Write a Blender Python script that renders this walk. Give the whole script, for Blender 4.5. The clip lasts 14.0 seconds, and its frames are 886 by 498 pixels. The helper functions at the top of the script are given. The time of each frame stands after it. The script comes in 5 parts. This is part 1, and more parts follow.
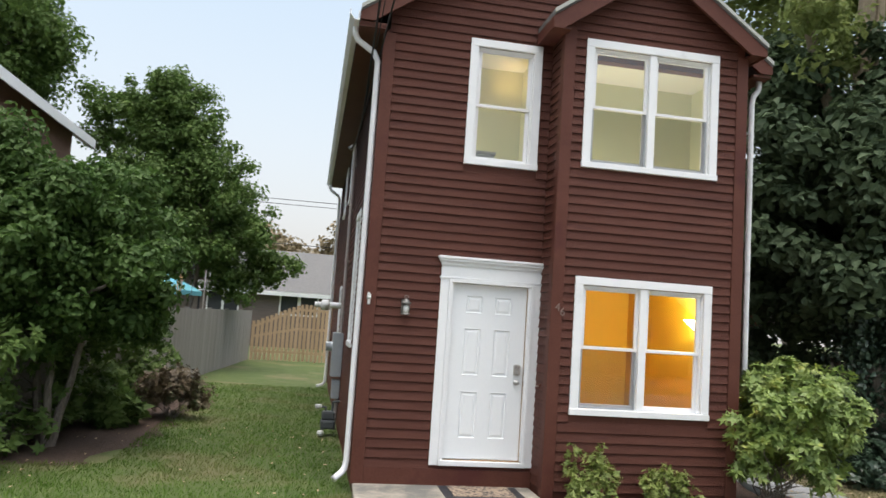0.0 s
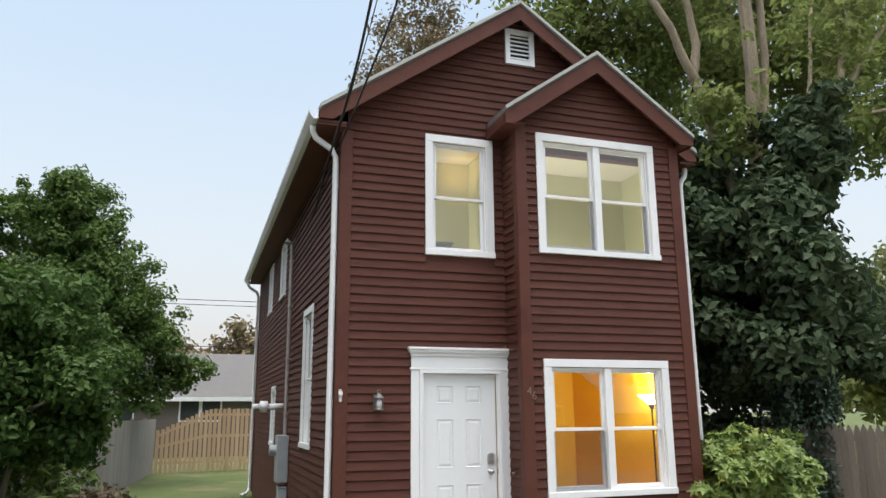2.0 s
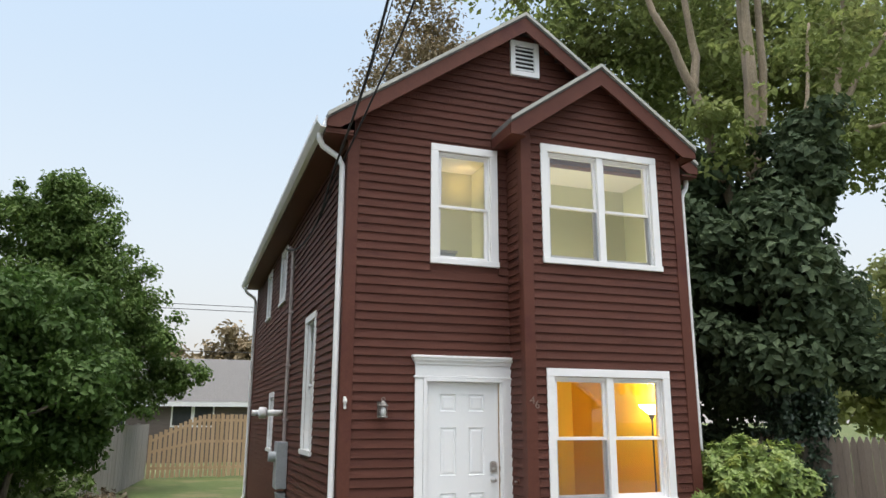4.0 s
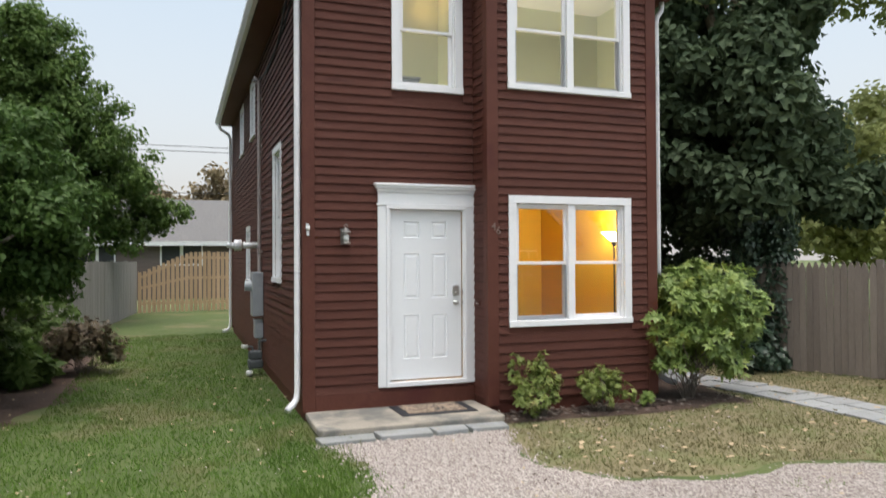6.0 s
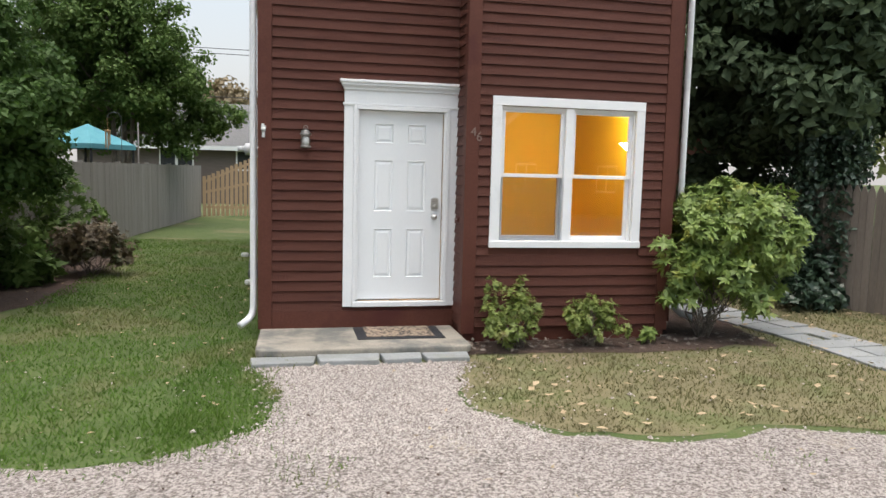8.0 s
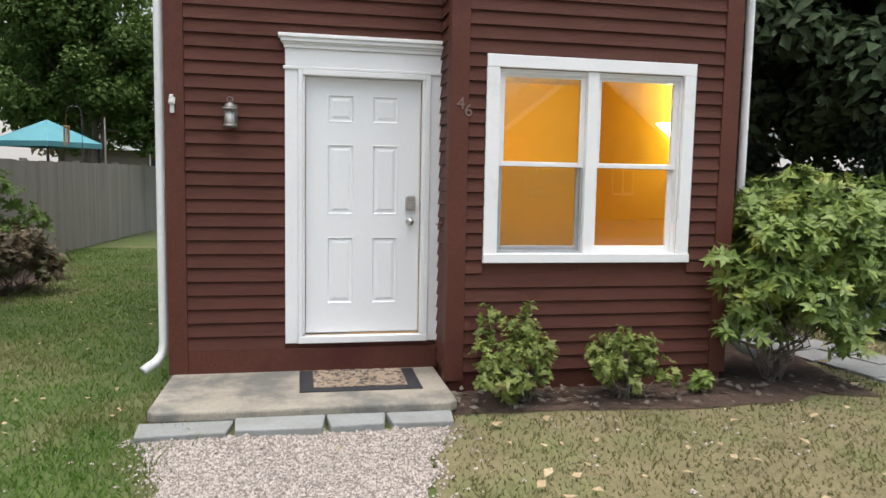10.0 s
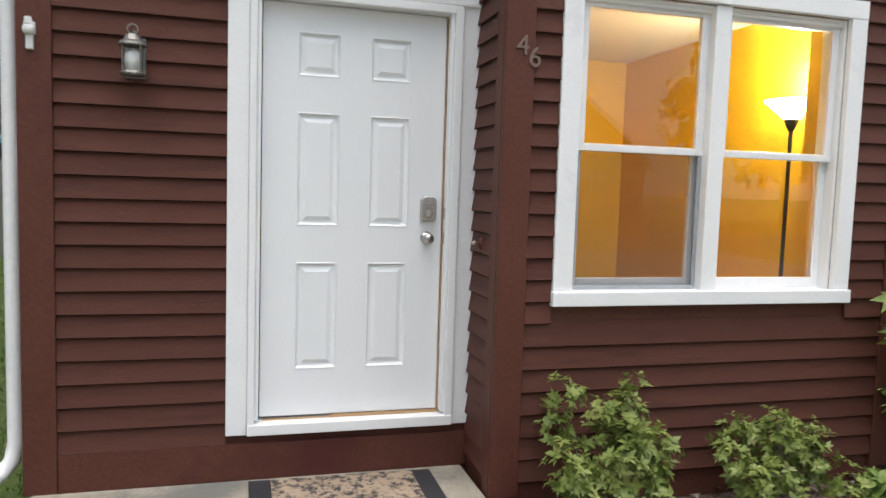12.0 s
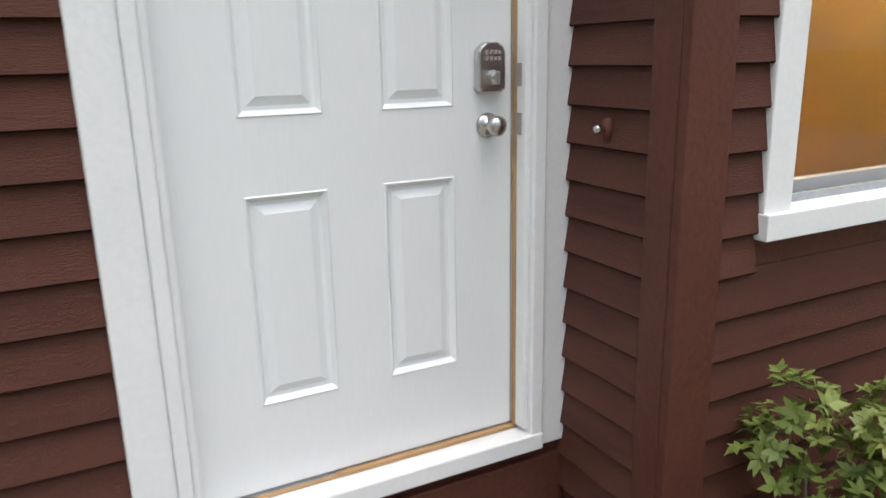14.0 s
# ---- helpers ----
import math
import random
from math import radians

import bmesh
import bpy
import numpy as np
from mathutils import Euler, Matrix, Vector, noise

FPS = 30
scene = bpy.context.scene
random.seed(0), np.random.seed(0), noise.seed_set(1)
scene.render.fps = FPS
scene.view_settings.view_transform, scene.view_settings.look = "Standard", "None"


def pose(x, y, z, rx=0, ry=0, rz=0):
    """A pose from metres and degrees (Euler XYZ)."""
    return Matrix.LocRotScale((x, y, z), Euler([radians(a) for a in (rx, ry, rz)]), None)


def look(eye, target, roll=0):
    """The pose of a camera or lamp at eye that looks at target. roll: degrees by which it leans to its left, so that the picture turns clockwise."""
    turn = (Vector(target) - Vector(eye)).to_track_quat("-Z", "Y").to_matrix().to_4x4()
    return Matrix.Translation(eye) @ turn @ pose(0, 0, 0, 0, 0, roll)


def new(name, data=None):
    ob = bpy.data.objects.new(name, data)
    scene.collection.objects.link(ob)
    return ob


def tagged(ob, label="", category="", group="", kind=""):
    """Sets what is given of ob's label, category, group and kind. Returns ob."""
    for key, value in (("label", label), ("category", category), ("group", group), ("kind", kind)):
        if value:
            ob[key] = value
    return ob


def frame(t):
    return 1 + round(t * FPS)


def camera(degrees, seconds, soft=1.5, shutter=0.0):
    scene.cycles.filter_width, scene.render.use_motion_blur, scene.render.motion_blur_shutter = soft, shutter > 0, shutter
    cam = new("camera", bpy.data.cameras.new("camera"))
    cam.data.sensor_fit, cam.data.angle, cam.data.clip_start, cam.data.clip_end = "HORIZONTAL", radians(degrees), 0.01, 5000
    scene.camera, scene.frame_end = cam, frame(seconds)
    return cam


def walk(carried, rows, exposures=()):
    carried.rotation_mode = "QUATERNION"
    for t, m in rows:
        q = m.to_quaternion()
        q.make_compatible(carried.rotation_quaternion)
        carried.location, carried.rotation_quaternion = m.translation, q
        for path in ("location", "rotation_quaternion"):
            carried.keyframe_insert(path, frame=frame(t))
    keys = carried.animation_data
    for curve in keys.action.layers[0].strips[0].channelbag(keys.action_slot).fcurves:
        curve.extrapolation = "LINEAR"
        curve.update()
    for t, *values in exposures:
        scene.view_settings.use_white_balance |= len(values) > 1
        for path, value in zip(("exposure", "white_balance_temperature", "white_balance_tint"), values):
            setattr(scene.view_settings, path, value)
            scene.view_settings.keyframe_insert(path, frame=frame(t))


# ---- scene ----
cam = camera(62.6, 14.0, shutter=0.3)
PATH = [
    (0, (-0.631, -8.52, 2.017), (-0.286, -6.559, 2.208), 3.9),
    (0.5, (-0.939, -8.519, 2.02), (-0.463, -6.592, 2.265), 1.4),
    (1, (-1.222, -8.474, 1.99), (-0.702, -6.581, 2.37), -1.2),
    (1.5, (-1.421, -8.345, 2.002), (-0.835, -6.482, 2.433), -0.4),
    (2, (-1.535, -8.364, 2.001), (-0.913, -6.515, 2.44), -0.4),
    (2.5, (-1.665, -8.363, 2.012), (-1.009, -6.522, 2.437), -0.1),
    (5, (-1.706, -8.397, 1.992), (-1.073, -6.561, 2.468), 0.3),
    (5.5, (-1.585, -8.445, 1.924), (-0.944, -6.577, 2.236), 0.1),
    (6, (-1.371, -8.432, 1.836), (-0.687, -6.552, 1.868), -0.3),
    (6.5, (-1.026, -8.287, 1.784), (-0.349, -6.407, 1.703), 0.6),
    (7, (-0.571, -8.181, 1.761), (0.068, -6.291, 1.614), 0.8),
    (7.5, (-0.111, -8.114, 1.814), (0.336, -6.176, 1.608), 1.8),
    (10, (0.971, -5.917, 1.686), (1.359, -3.965, 1.49), 1.1),
    (10.5, (0.999, -5.359, 1.654), (1.398, -3.404, 1.517), 2.3),
    (11, (1.008, -4.838, 1.683), (1.412, -2.883, 1.559), 2.9),
    (11.5, (1.014, -4.234, 1.622), (1.413, -2.278, 1.502), 2.0),
    (12, (0.934, -3.666, 1.579), (1.467, -1.745, 1.413), 1.8),
    (12.5, (0.914, -3.12, 1.532), (1.472, -1.213, 1.303), 1.6),
    (13, (0.847, -2.593, 1.523), (1.397, -0.696, 1.204), 2.3),
    (13.5, (0.77, -2.107, 1.505), (1.457, -0.294, 1.012), 0.1),
    (14, (0.836, -1.702, 1.5), (1.718, 0.019, 0.99), -1.2),
]
walk(cam, [(t, look(eye, target, roll)) for t, eye, target, roll in PATH],
     exposures=[(0, 1.46), (1, 1.46), (2.5, 1.4), (5, 1.44), (5.5, 1.34), (6.5, 1.36), (7.5, 1.38), (10.5, 1.4), (11.5, 1.36), (12.5, 1.29), (14, 1.29)])

# ---- world, sun, exposure ----
SUN_EL, SUN_AZ = 84.0, 190.0
world = bpy.data.worlds.new("sky")
scene.world = world
world.use_nodes = True
wn = world.node_tree.nodes
sky = wn.new("ShaderNodeTexSky")
sky.sky_type = "NISHITA"
sky.sun_disc = False
sky.sun_elevation, sky.sun_rotation = radians(SUN_EL), radians(SUN_AZ)
sky.air_density, sky.dust_density, sky.ozone_density = 0.9, 5.0, 0.4
# thin evening haze: paler blue overhead, a faint warm rim at the horizon
pale = wn.new("ShaderNodeHueSaturation")
pale.inputs["Saturation"].default_value, pale.inputs["Value"].default_value = 0.75, 0.74
pale.inputs["Hue"].default_value = 0.475
way = wn.new("ShaderNodeTexCoord")
axes = wn.new("ShaderNodeSeparateXYZ")
rim = wn.new("ShaderNodeMapRange")
rim.inputs[1].default_value, rim.inputs[2].default_value, rim.inputs[3].default_value, rim.inputs[4].default_value = 0.02, 0.5, 0.75, 0.0
haze = wn.new("ShaderNodeMix")
haze.data_type = "RGBA"
haze.inputs[7].default_value = (2.25, 2.16, 2.1, 1)
wl = world.node_tree.links
wl.new(sky.outputs[0], pale.inputs["Color"])
wl.new(way.outputs["Generated"], axes.inputs[0])
wl.new(axes.outputs[2], rim.inputs[0])
wl.new(rim.outputs[0], haze.inputs[0])
wl.new(pale.outputs[0], haze.inputs[6])
wl.new(haze.outputs[2], wn["Background"].inputs[0])
wn["Background"].inputs[1].default_value = 0.15

sun_data = bpy.data.lights.new("sun", "SUN")
sun_data.energy, sun_data.angle, sun_data.color = 1.0, radians(85), (1.0, 0.975, 0.93)
sun = new("sun", sun_data)
sun_way = Vector((math.sin(radians(SUN_AZ)) * math.cos(radians(SUN_EL)), math.cos(radians(SUN_AZ)) * math.cos(radians(SUN_EL)), math.sin(radians(SUN_EL))))
sun.matrix_world = look(sun_way * 50, (0, 0, 0))


def bulb(name, place, watts, colour, size=0.06):
    d = bpy.data.lights.new(name, "POINT")
    d.energy, d.color, d.shadow_soft_size = watts, colour, size
    ob = new(name, d)
    ob.location = place
    return ob


bulb("torchiere_bulb", (4.41, 0.40, 2.36), 30, (1.0, 0.82, 0.55))
bulb("wall_bulb", (1.8, 0.82, 5.3), 0.5, (1.0, 0.6, 0.2), 0.03)
# two added fill lamps, unseen below the upstairs sills, brighten the rooms evenly
bulb("hall_fill", (0.8, 0.5, 3.5), 13, (1.0, 0.93, 0.76))
bulb("bay_room_fill", (3.2, 0.45, 3.4), 22, (1.0, 0.93, 0.76))


# ---- materials ----
def surf(name, c1, c2, scale=4.0, rough=0.6, bump=0.1, bscale=40.0, metal=0.0, stretch=(1, 1, 1), rand=0.0, stain=None, stain_scale=1.2, stain_at=0.6, trans=0.0, spec=0.5, span=0.3):
    """Two tones by coarse and fine noise, an optional third tone in stains, bump, and a shift of tone from piece to piece."""
    m = bpy.data.materials.new(name)
    m.use_nodes = True
    nt = m.node_tree
    n, l = nt.nodes, nt.links
    b = n["Principled BSDF"]
    tc = n.new("ShaderNodeTexCoord")
    mp = n.new("ShaderNodeMapping")
    mp.inputs["Scale"].default_value = stretch
    l.new(tc.outputs["Object"], mp.inputs[0])
    if rand:
        oi = n.new("ShaderNodeObjectInfo")
        mul = n.new("ShaderNodeMath")
        mul.operation = "MULTIPLY"
        mul.inputs[1].default_value = 37.0
        l.new(oi.outputs["Random"], mul.inputs[0])
        l.new(mul.outputs[0], mp.inputs["Location"])
    n1 = n.new("ShaderNodeTexNoise")
    n1.inputs["Scale"].default_value, n1.inputs["Detail"].default_value = scale, 6
    n2 = n.new("ShaderNodeTexNoise")
    n2.inputs["Scale"].default_value, n2.inputs["Detail"].default_value = bscale, 4
    l.new(mp.outputs[0], n1.inputs[0])
    l.new(mp.outputs[0], n2.inputs[0])
    add = n.new("ShaderNodeMath")
    add.operation = "ADD"
    l.new(n1.outputs[0], add.inputs[0])
    l.new(n2.outputs[0], add.inputs[1])
    last = add
    if rand:
        ma = n.new("ShaderNodeMath")
        ma.operation = "MULTIPLY_ADD"
        ma.inputs[1].default_value = rand
        l.new(oi.outputs["Random"], ma.inputs[0])
        l.new(add.outputs[0], ma.inputs[2])
        last = ma
    ramp = n.new("ShaderNodeMapRange")
    ramp.inputs[1].default_value, ramp.inputs[2].default_value = 1.0 - span, 1.0 + span + rand
    l.new(last.outputs[0], ramp.inputs[0])
    mix = n.new("ShaderNodeMix")
    mix.data_type = "RGBA"
    mix.inputs[6].default_value, mix.inputs[7].default_value = (*c1, 1), (*c2, 1)
    l.new(ramp.outputs[0], mix.inputs[0])
    col = mix.outputs[2]
    if stain:
        n3 = n.new("ShaderNodeTexNoise")
        n3.inputs["Scale"].default_value, n3.inputs["Detail"].default_value, n3.inputs["Roughness"].default_value = stain_scale, 8, 0.65
        l.new(mp.outputs[0], n3.inputs[0])
        r3 = n.new("ShaderNodeMapRange")
        r3.inputs[1].default_value, r3.inputs[2].default_value = stain_at - 0.07, stain_at + 0.07
        l.new(n3.outputs[0], r3.inputs[0])
        m3 = n.new("ShaderNodeMix")
        m3.data_type = "RGBA"
        m3.inputs[7].default_value = (*stain, 1)
        l.new(r3.outputs[0], m3.inputs[0])
        l.new(col, m3.inputs[6])
        col = m3.outputs[2]
    l.new(col, b.inputs["Base Color"])
    b.inputs["Roughness"].default_value, b.inputs["Metallic"].default_value = rough, metal
    b.inputs["Specular IOR Level"].default_value = spec
    if bump:
        bp = n.new("ShaderNodeBump")
        bp.inputs["Strength"].default_value, bp.inputs["Distance"].default_value = bump, 0.02
        l.new(n2.outputs[0], bp.inputs["Height"])
        l.new(bp.outputs[0], b.inputs["Normal"])
    if trans:
        t = n.new("ShaderNodeBsdfTranslucent")
        l.new(col, t.inputs[0])
        ms = n.new("ShaderNodeMixShader")
        ms.inputs[0].default_value = trans
        l.new(b.outputs[0], ms.inputs[1])
        l.new(t.outputs[0], ms.inputs[2])
        l.new(ms.outputs[0], n["Material Output"].inputs[0])
    return m


def glass_mat():
    m = bpy.data.materials.new("window_glass")
    m.use_nodes = True
    n, l = m.node_tree.nodes, m.node_tree.links
    tr, gl, fr, ms = n.new("ShaderNodeBsdfTransparent"), n.new("ShaderNodeBsdfGlossy"), n.new("ShaderNodeFresnel"), n.new("ShaderNodeMixShader")
    gl.inputs["Roughness"].default_value = 0.01
    fr.inputs[0].default_value = 2.1
    tr.inputs[0].default_value = (0.93, 0.95, 0.93, 1)
    l.new(fr.outputs[0], ms.inputs[0])
    l.new(tr.outputs[0], ms.inputs[1])
    l.new(gl.outputs[0], ms.inputs[2])
    l.new(ms.outputs[0], n["Material Output"].inputs[0])
    return m


def screen_mat():
    m = bpy.data.materials.new("insect_mesh")
    m.use_nodes = True
    n, l = m.node_tree.nodes, m.node_tree.links
    tr, df, ms = n.new("ShaderNodeBsdfTransparent"), n.new("ShaderNodeBsdfDiffuse"), n.new("ShaderNodeMixShader")
    df.inputs[0].default_value = (0.05, 0.055, 0.055, 1)
    ms.inputs[0].default_value = 0.36
    l.new(tr.outputs[0], ms.inputs[1])
    l.new(df.outputs[0], ms.inputs[2])
    l.new(ms.outputs[0], n["Material Output"].inputs[0])
    return m


def glow_mat(name, colour, power):
    m = bpy.data.materials.new(name)
    m.use_nodes = True
    b = m.node_tree.nodes["Principled BSDF"]
    b.inputs["Base Color"].default_value = (0.8, 0.75, 0.65, 1)
    b.inputs["Emission Color"].default_value, b.inputs["Emission Strength"].default_value = (*colour, 1), power
    return m


M = dict(
    board=surf("maroon_clapboard_paint", (0.078, 0.0265, 0.0175), (0.112, 0.041, 0.028), 3, 0.6, 0.45, 60, spec=0.25, stretch=(1, 6, 10), rand=0.5, stain=(0.066, 0.022, 0.017), stain_scale=0.9, stain_at=0.63),
    mtrim=surf("maroon_trim_paint", (0.082, 0.0275, 0.018), (0.11, 0.04, 0.027), 2.5, 0.6, 0.15, 50, spec=0.25, stain=(0.075, 0.022, 0.018)),
    white=surf("white_trim_paint", (0.76, 0.785, 0.79), (0.82, 0.835, 0.84), 3, 0.45, 0.06, 60, stain=(0.66, 0.67, 0.67), stain_scale=2.3, stain_at=0.68),
    door=surf("white_steel_door_paint", (0.77, 0.8, 0.81), (0.8, 0.83, 0.84), 1.5, 0.4, 0.05, 120, stretch=(1, 1, 0.15)),
    sash=surf("white_vinyl", (0.74, 0.75, 0.76), (0.8, 0.81, 0.82), 4, 0.35, 0.02),
    gutter=surf("white_aluminium_paint", (0.7, 0.72, 0.73), (0.8, 0.81, 0.82), 2, 0.4, 0.05, 30, stain=(0.55, 0.55, 0.53), stain_scale=3, stain_at=0.66),
    shingle=surf("grey_asphalt_shingle", (0.085, 0.085, 0.082), (0.16, 0.16, 0.155), 14, 0.9, 0.5, 90, rand=0.3),
    drip=surf("weathered_drip_edge", (0.32, 0.33, 0.3), (0.45, 0.46, 0.42), 6, 0.5, 0.1, 40),
    steel=surf("satin_nickel", (0.5, 0.49, 0.47), (0.6, 0.59, 0.57), 20, 0.28, 0.02, 90, metal=1.0),
    box=surf("grey_meter_enamel", (0.3, 0.33, 0.35), (0.38, 0.41, 0.43), 5, 0.45, 0.05, 40, stain=(0.25, 0.26, 0.27)),
    dark=surf("dark_rubber", (0.012, 0.013, 0.016), (0.025, 0.026, 0.03), 10, 0.7, 0.2, 120),
    gasm=surf("dark_grey_iron", (0.05, 0.06, 0.065), (0.09, 0.1, 0.105), 8, 0.6, 0.2, 60),
    pipe=surf("weathered_conduit", (0.3, 0.27, 0.26), (0.42, 0.37, 0.35), 6, 0.5, 0.1, 30),
    brass=surf("aged_pewter", (0.16, 0.16, 0.15), (0.26, 0.25, 0.23), 15, 0.4, 0.2, 60, metal=0.7),
    frost=surf("frosted_lamp_glass", (0.62, 0.64, 0.62), (0.72, 0.74, 0.72), 8, 0.3, 0.02),
    concrete=surf("worn_concrete", (0.25, 0.23, 0.19), (0.35, 0.32, 0.26), 5, 0.85, 0.4, 70, stain=(0.15, 0.15, 0.135), stain_scale=1.9, stain_at=0.56),
    bluestone=surf("bluestone", (0.2, 0.215, 0.215), (0.3, 0.315, 0.31), 5, 0.8, 0.3, 50, rand=0.4, stain=(0.2, 0.21, 0.19)),
    mat=surf("printed_coir", (0.29, 0.22, 0.155), (0.39, 0.31, 0.225), 7, 0.95, 0.5, 150, stain=(0.04, 0.035, 0.035), stain_scale=26, stain_at=0.53),
    gravel_bed=surf("crushed_stone_bed", (0.12, 0.102, 0.09), (0.40, 0.364, 0.332), 38, 0.95, 1.0, 75, span=0.15, stain=(0.34, 0.3, 0.23), stain_scale=0.8, stain_at=0.66),
    pebble=surf("pink_grey_pebble", (0.13, 0.11, 0.097), (0.43, 0.396, 0.36), 45, 0.9, 0.2, 90, span=0.16),
    soil=surf("lawn_soil", (0.045, 0.08, 0.014), (0.085, 0.115, 0.03), 2.2, 0.95, 0.6, 45, stain=(0.13, 0.125, 0.055), stain_scale=0.5, stain_at=0.57),
    dry=surf("dry_lawn_soil", (0.115, 0.102, 0.05), (0.19, 0.165, 0.085), 3, 0.95, 0.6, 45, stain=(0.12, 0.13, 0.05), stain_scale=1.1, stain_at=0.56),
    grass=surf("grass_blades", (0.058, 0.122, 0.015), (0.12, 0.205, 0.034), 1.3, 0.7, 0, 30, trans=0.35, stain=(0.15, 0.15, 0.06), stain_scale=0.5, stain_at=0.57, spec=0.25),
    grass_dry=surf("dry_grass_blades", (0.098, 0.1, 0.04), (0.165, 0.155, 0.072), 2, 0.8, 0, 30, trans=0.3, stain=(0.115, 0.15, 0.045), stain_scale=1.0, stain_at=0.58, spec=0.2),
    mulch=surf("dark_mulch", (0.035, 0.022, 0.016), (0.1, 0.065, 0.045), 12, 0.95, 1.0, 60),
    fence_grey=surf("weathered_grey_boards", (0.2, 0.19, 0.175), (0.31, 0.295, 0.275), 2, 0.85, 0.3, 30, stretch=(3, 3, 0.4), rand=0.4),
    fence_tan=surf("fresh_cedar_boards", (0.42, 0.29, 0.17), (0.58, 0.42, 0.27), 2, 0.75, 0.3, 30, stretch=(3, 3, 0.4), rand=0.5),
    fence_brown=surf("old_brown_boards", (0.125, 0.104, 0.085), (0.225, 0.19, 0.157), 2, 0.85, 0.3, 30, stretch=(3, 3, 0.4), rand=0.5),
    bark=surf("grey_bark", (0.1, 0.085, 0.07), (0.22, 0.19, 0.155), 6, 0.9, 1.0, 30, stretch=(2, 2, 0.5)),
    palebark=surf("pale_maple_bark", (0.17, 0.14, 0.095), (0.32, 0.26, 0.18), 4, 0.85, 0.8, 30, stretch=(2, 2, 0.5), stain=(0.16, 0.13, 0.1), stain_scale=2),
    leaf_a=surf("fresh_green_leaf", (0.036, 0.082, 0.018), (0.088, 0.155, 0.037), 3, 0.6, 0, 25, trans=0.35, spec=0.25),
    leaf_b=surf("mid_green_leaf", (0.055, 0.11, 0.024), (0.13, 0.2, 0.05), 2.5, 0.6, 0, 25, trans=0.35, spec=0.25),
    # one maple leaf twice: shade in the low copy's colour, light in the upper's
    leaf_c=surf("maple_leaf_shaded", (0.043, 0.072, 0.039), (0.108, 0.15, 0.074), 1.6, 0.65, 0, 20, trans=0.3, spec=0.2),
    leaf_t=surf("maple_leaf_lit", (0.13, 0.18, 0.05), (0.27, 0.32, 0.11), 1.5, 0.6, 0, 20, trans=0.5, spec=0.2, stain=(0.11, 0.11, 0.04), stain_scale=0.6),
    leaf_ivy=surf("ivy_leaf", (0.018, 0.04, 0.023), (0.045, 0.08, 0.045), 4, 0.4, 0, 25, trans=0.1),
    leaf_rho=surf("rhododendron_leaf", (0.105, 0.175, 0.035), (0.25, 0.335, 0.085), 6, 0.5, 0.05, 30, trans=0.22, stain=(0.33, 0.35, 0.06), stain_scale=3.2, stain_at=0.62),
    leaf_az=surf("azalea_leaf", (0.12, 0.175, 0.035), (0.27, 0.33, 0.085), 6, 0.5, 0, 30, trans=0.3, stain=(0.2, 0.15, 0.06), stain_scale=5, stain_at=0.64),
    leaf_red=surf("rusty_bush_leaf", (0.075, 0.055, 0.03), (0.13, 0.1, 0.05), 7, 0.6, 0, 25, trans=0.2, stain=(0.06, 0.09, 0.03), stain_scale=2, stain_at=0.58),
    leaf_yel=surf("sunlit_yellow_green_leaf", (0.3, 0.34, 0.11), (0.48, 0.5, 0.2), 3, 0.55, 0, 25, trans=0.4),
    # yellowish tan leaf; on the far trees this colour carries the warm late light
    leaf_far=surf("far_tan_leaf_warm_lit", (0.16, 0.13, 0.07), (0.26, 0.2, 0.11), 0.5, 0.6, 0, 5, trans=0.3),
    fallen=surf("fallen_leaf", (0.25, 0.19, 0.1), (0.45, 0.36, 0.23), 9, 0.8, 0, 25),
    orange=surf("amber_room_paint", (0.72, 0.45, 0.02), (0.76, 0.49, 0.028), 1.5, 0.6, 0.05, 90),
    lime=surf("pale_yellow_room_paint", (0.6, 0.63, 0.42), (0.66, 0.68, 0.46), 1.5, 0.6, 0.05, 90),
    ceil=surf("white_ceiling_paint", (0.74, 0.75, 0.72), (0.8, 0.8, 0.78), 1.5, 0.8, 0.05, 90),
    floor=surf("oak_floor", (0.25, 0.15, 0.07), (0.36, 0.22, 0.11), 4, 0.4, 0.1, 30, stretch=(6, 0.6, 1)),
    teal=surf("teal_canvas", (0.07, 0.27, 0.32), (0.11, 0.33, 0.38), 3, 0.7, 0.1, 40),
    brown_house=surf("brown_siding", (0.16, 0.085, 0.07), (0.22, 0.125, 0.1), 2, 0.7, 0.2, 40, stretch=(1, 1, 8)),
    grey_house=surf("dark_house_siding", (0.1, 0.08, 0.075), (0.15, 0.12, 0.11), 2, 0.7, 0.2, 40, stretch=(1, 1, 8)),
    black_glass=surf("dark_far_glass", (0.03, 0.035, 0.04), (0.06, 0.065, 0.07), 2, 0.1, 0),
    road=surf("asphalt", (0.04, 0.04, 0.042), (0.065, 0.065, 0.066), 6, 0.9, 0.5, 80),
    shade=glow_mat("lit_lamp_shade", (1.0, 0.85, 0.6), 14.0),
    glass=glass_mat(), mesh=screen_mat(),
    door_edge=surf("raw_pine_edge", (0.36, 0.22, 0.1), (0.46, 0.29, 0.14), 6, 0.7, 0.1, 40),
    # shadow line under each clapboard, put into the colour of its lower edge
    edge=surf("board_edge_shadow", (0.012, 0.006, 0.005), (0.022, 0.01, 0.008), 8, 0.9, 0.1, 60, spec=0.1),
    number=surf("tarnished_number", (0.14, 0.09, 0.075), (0.21, 0.15, 0.125), 30, 0.5, 0.1, 50),
)


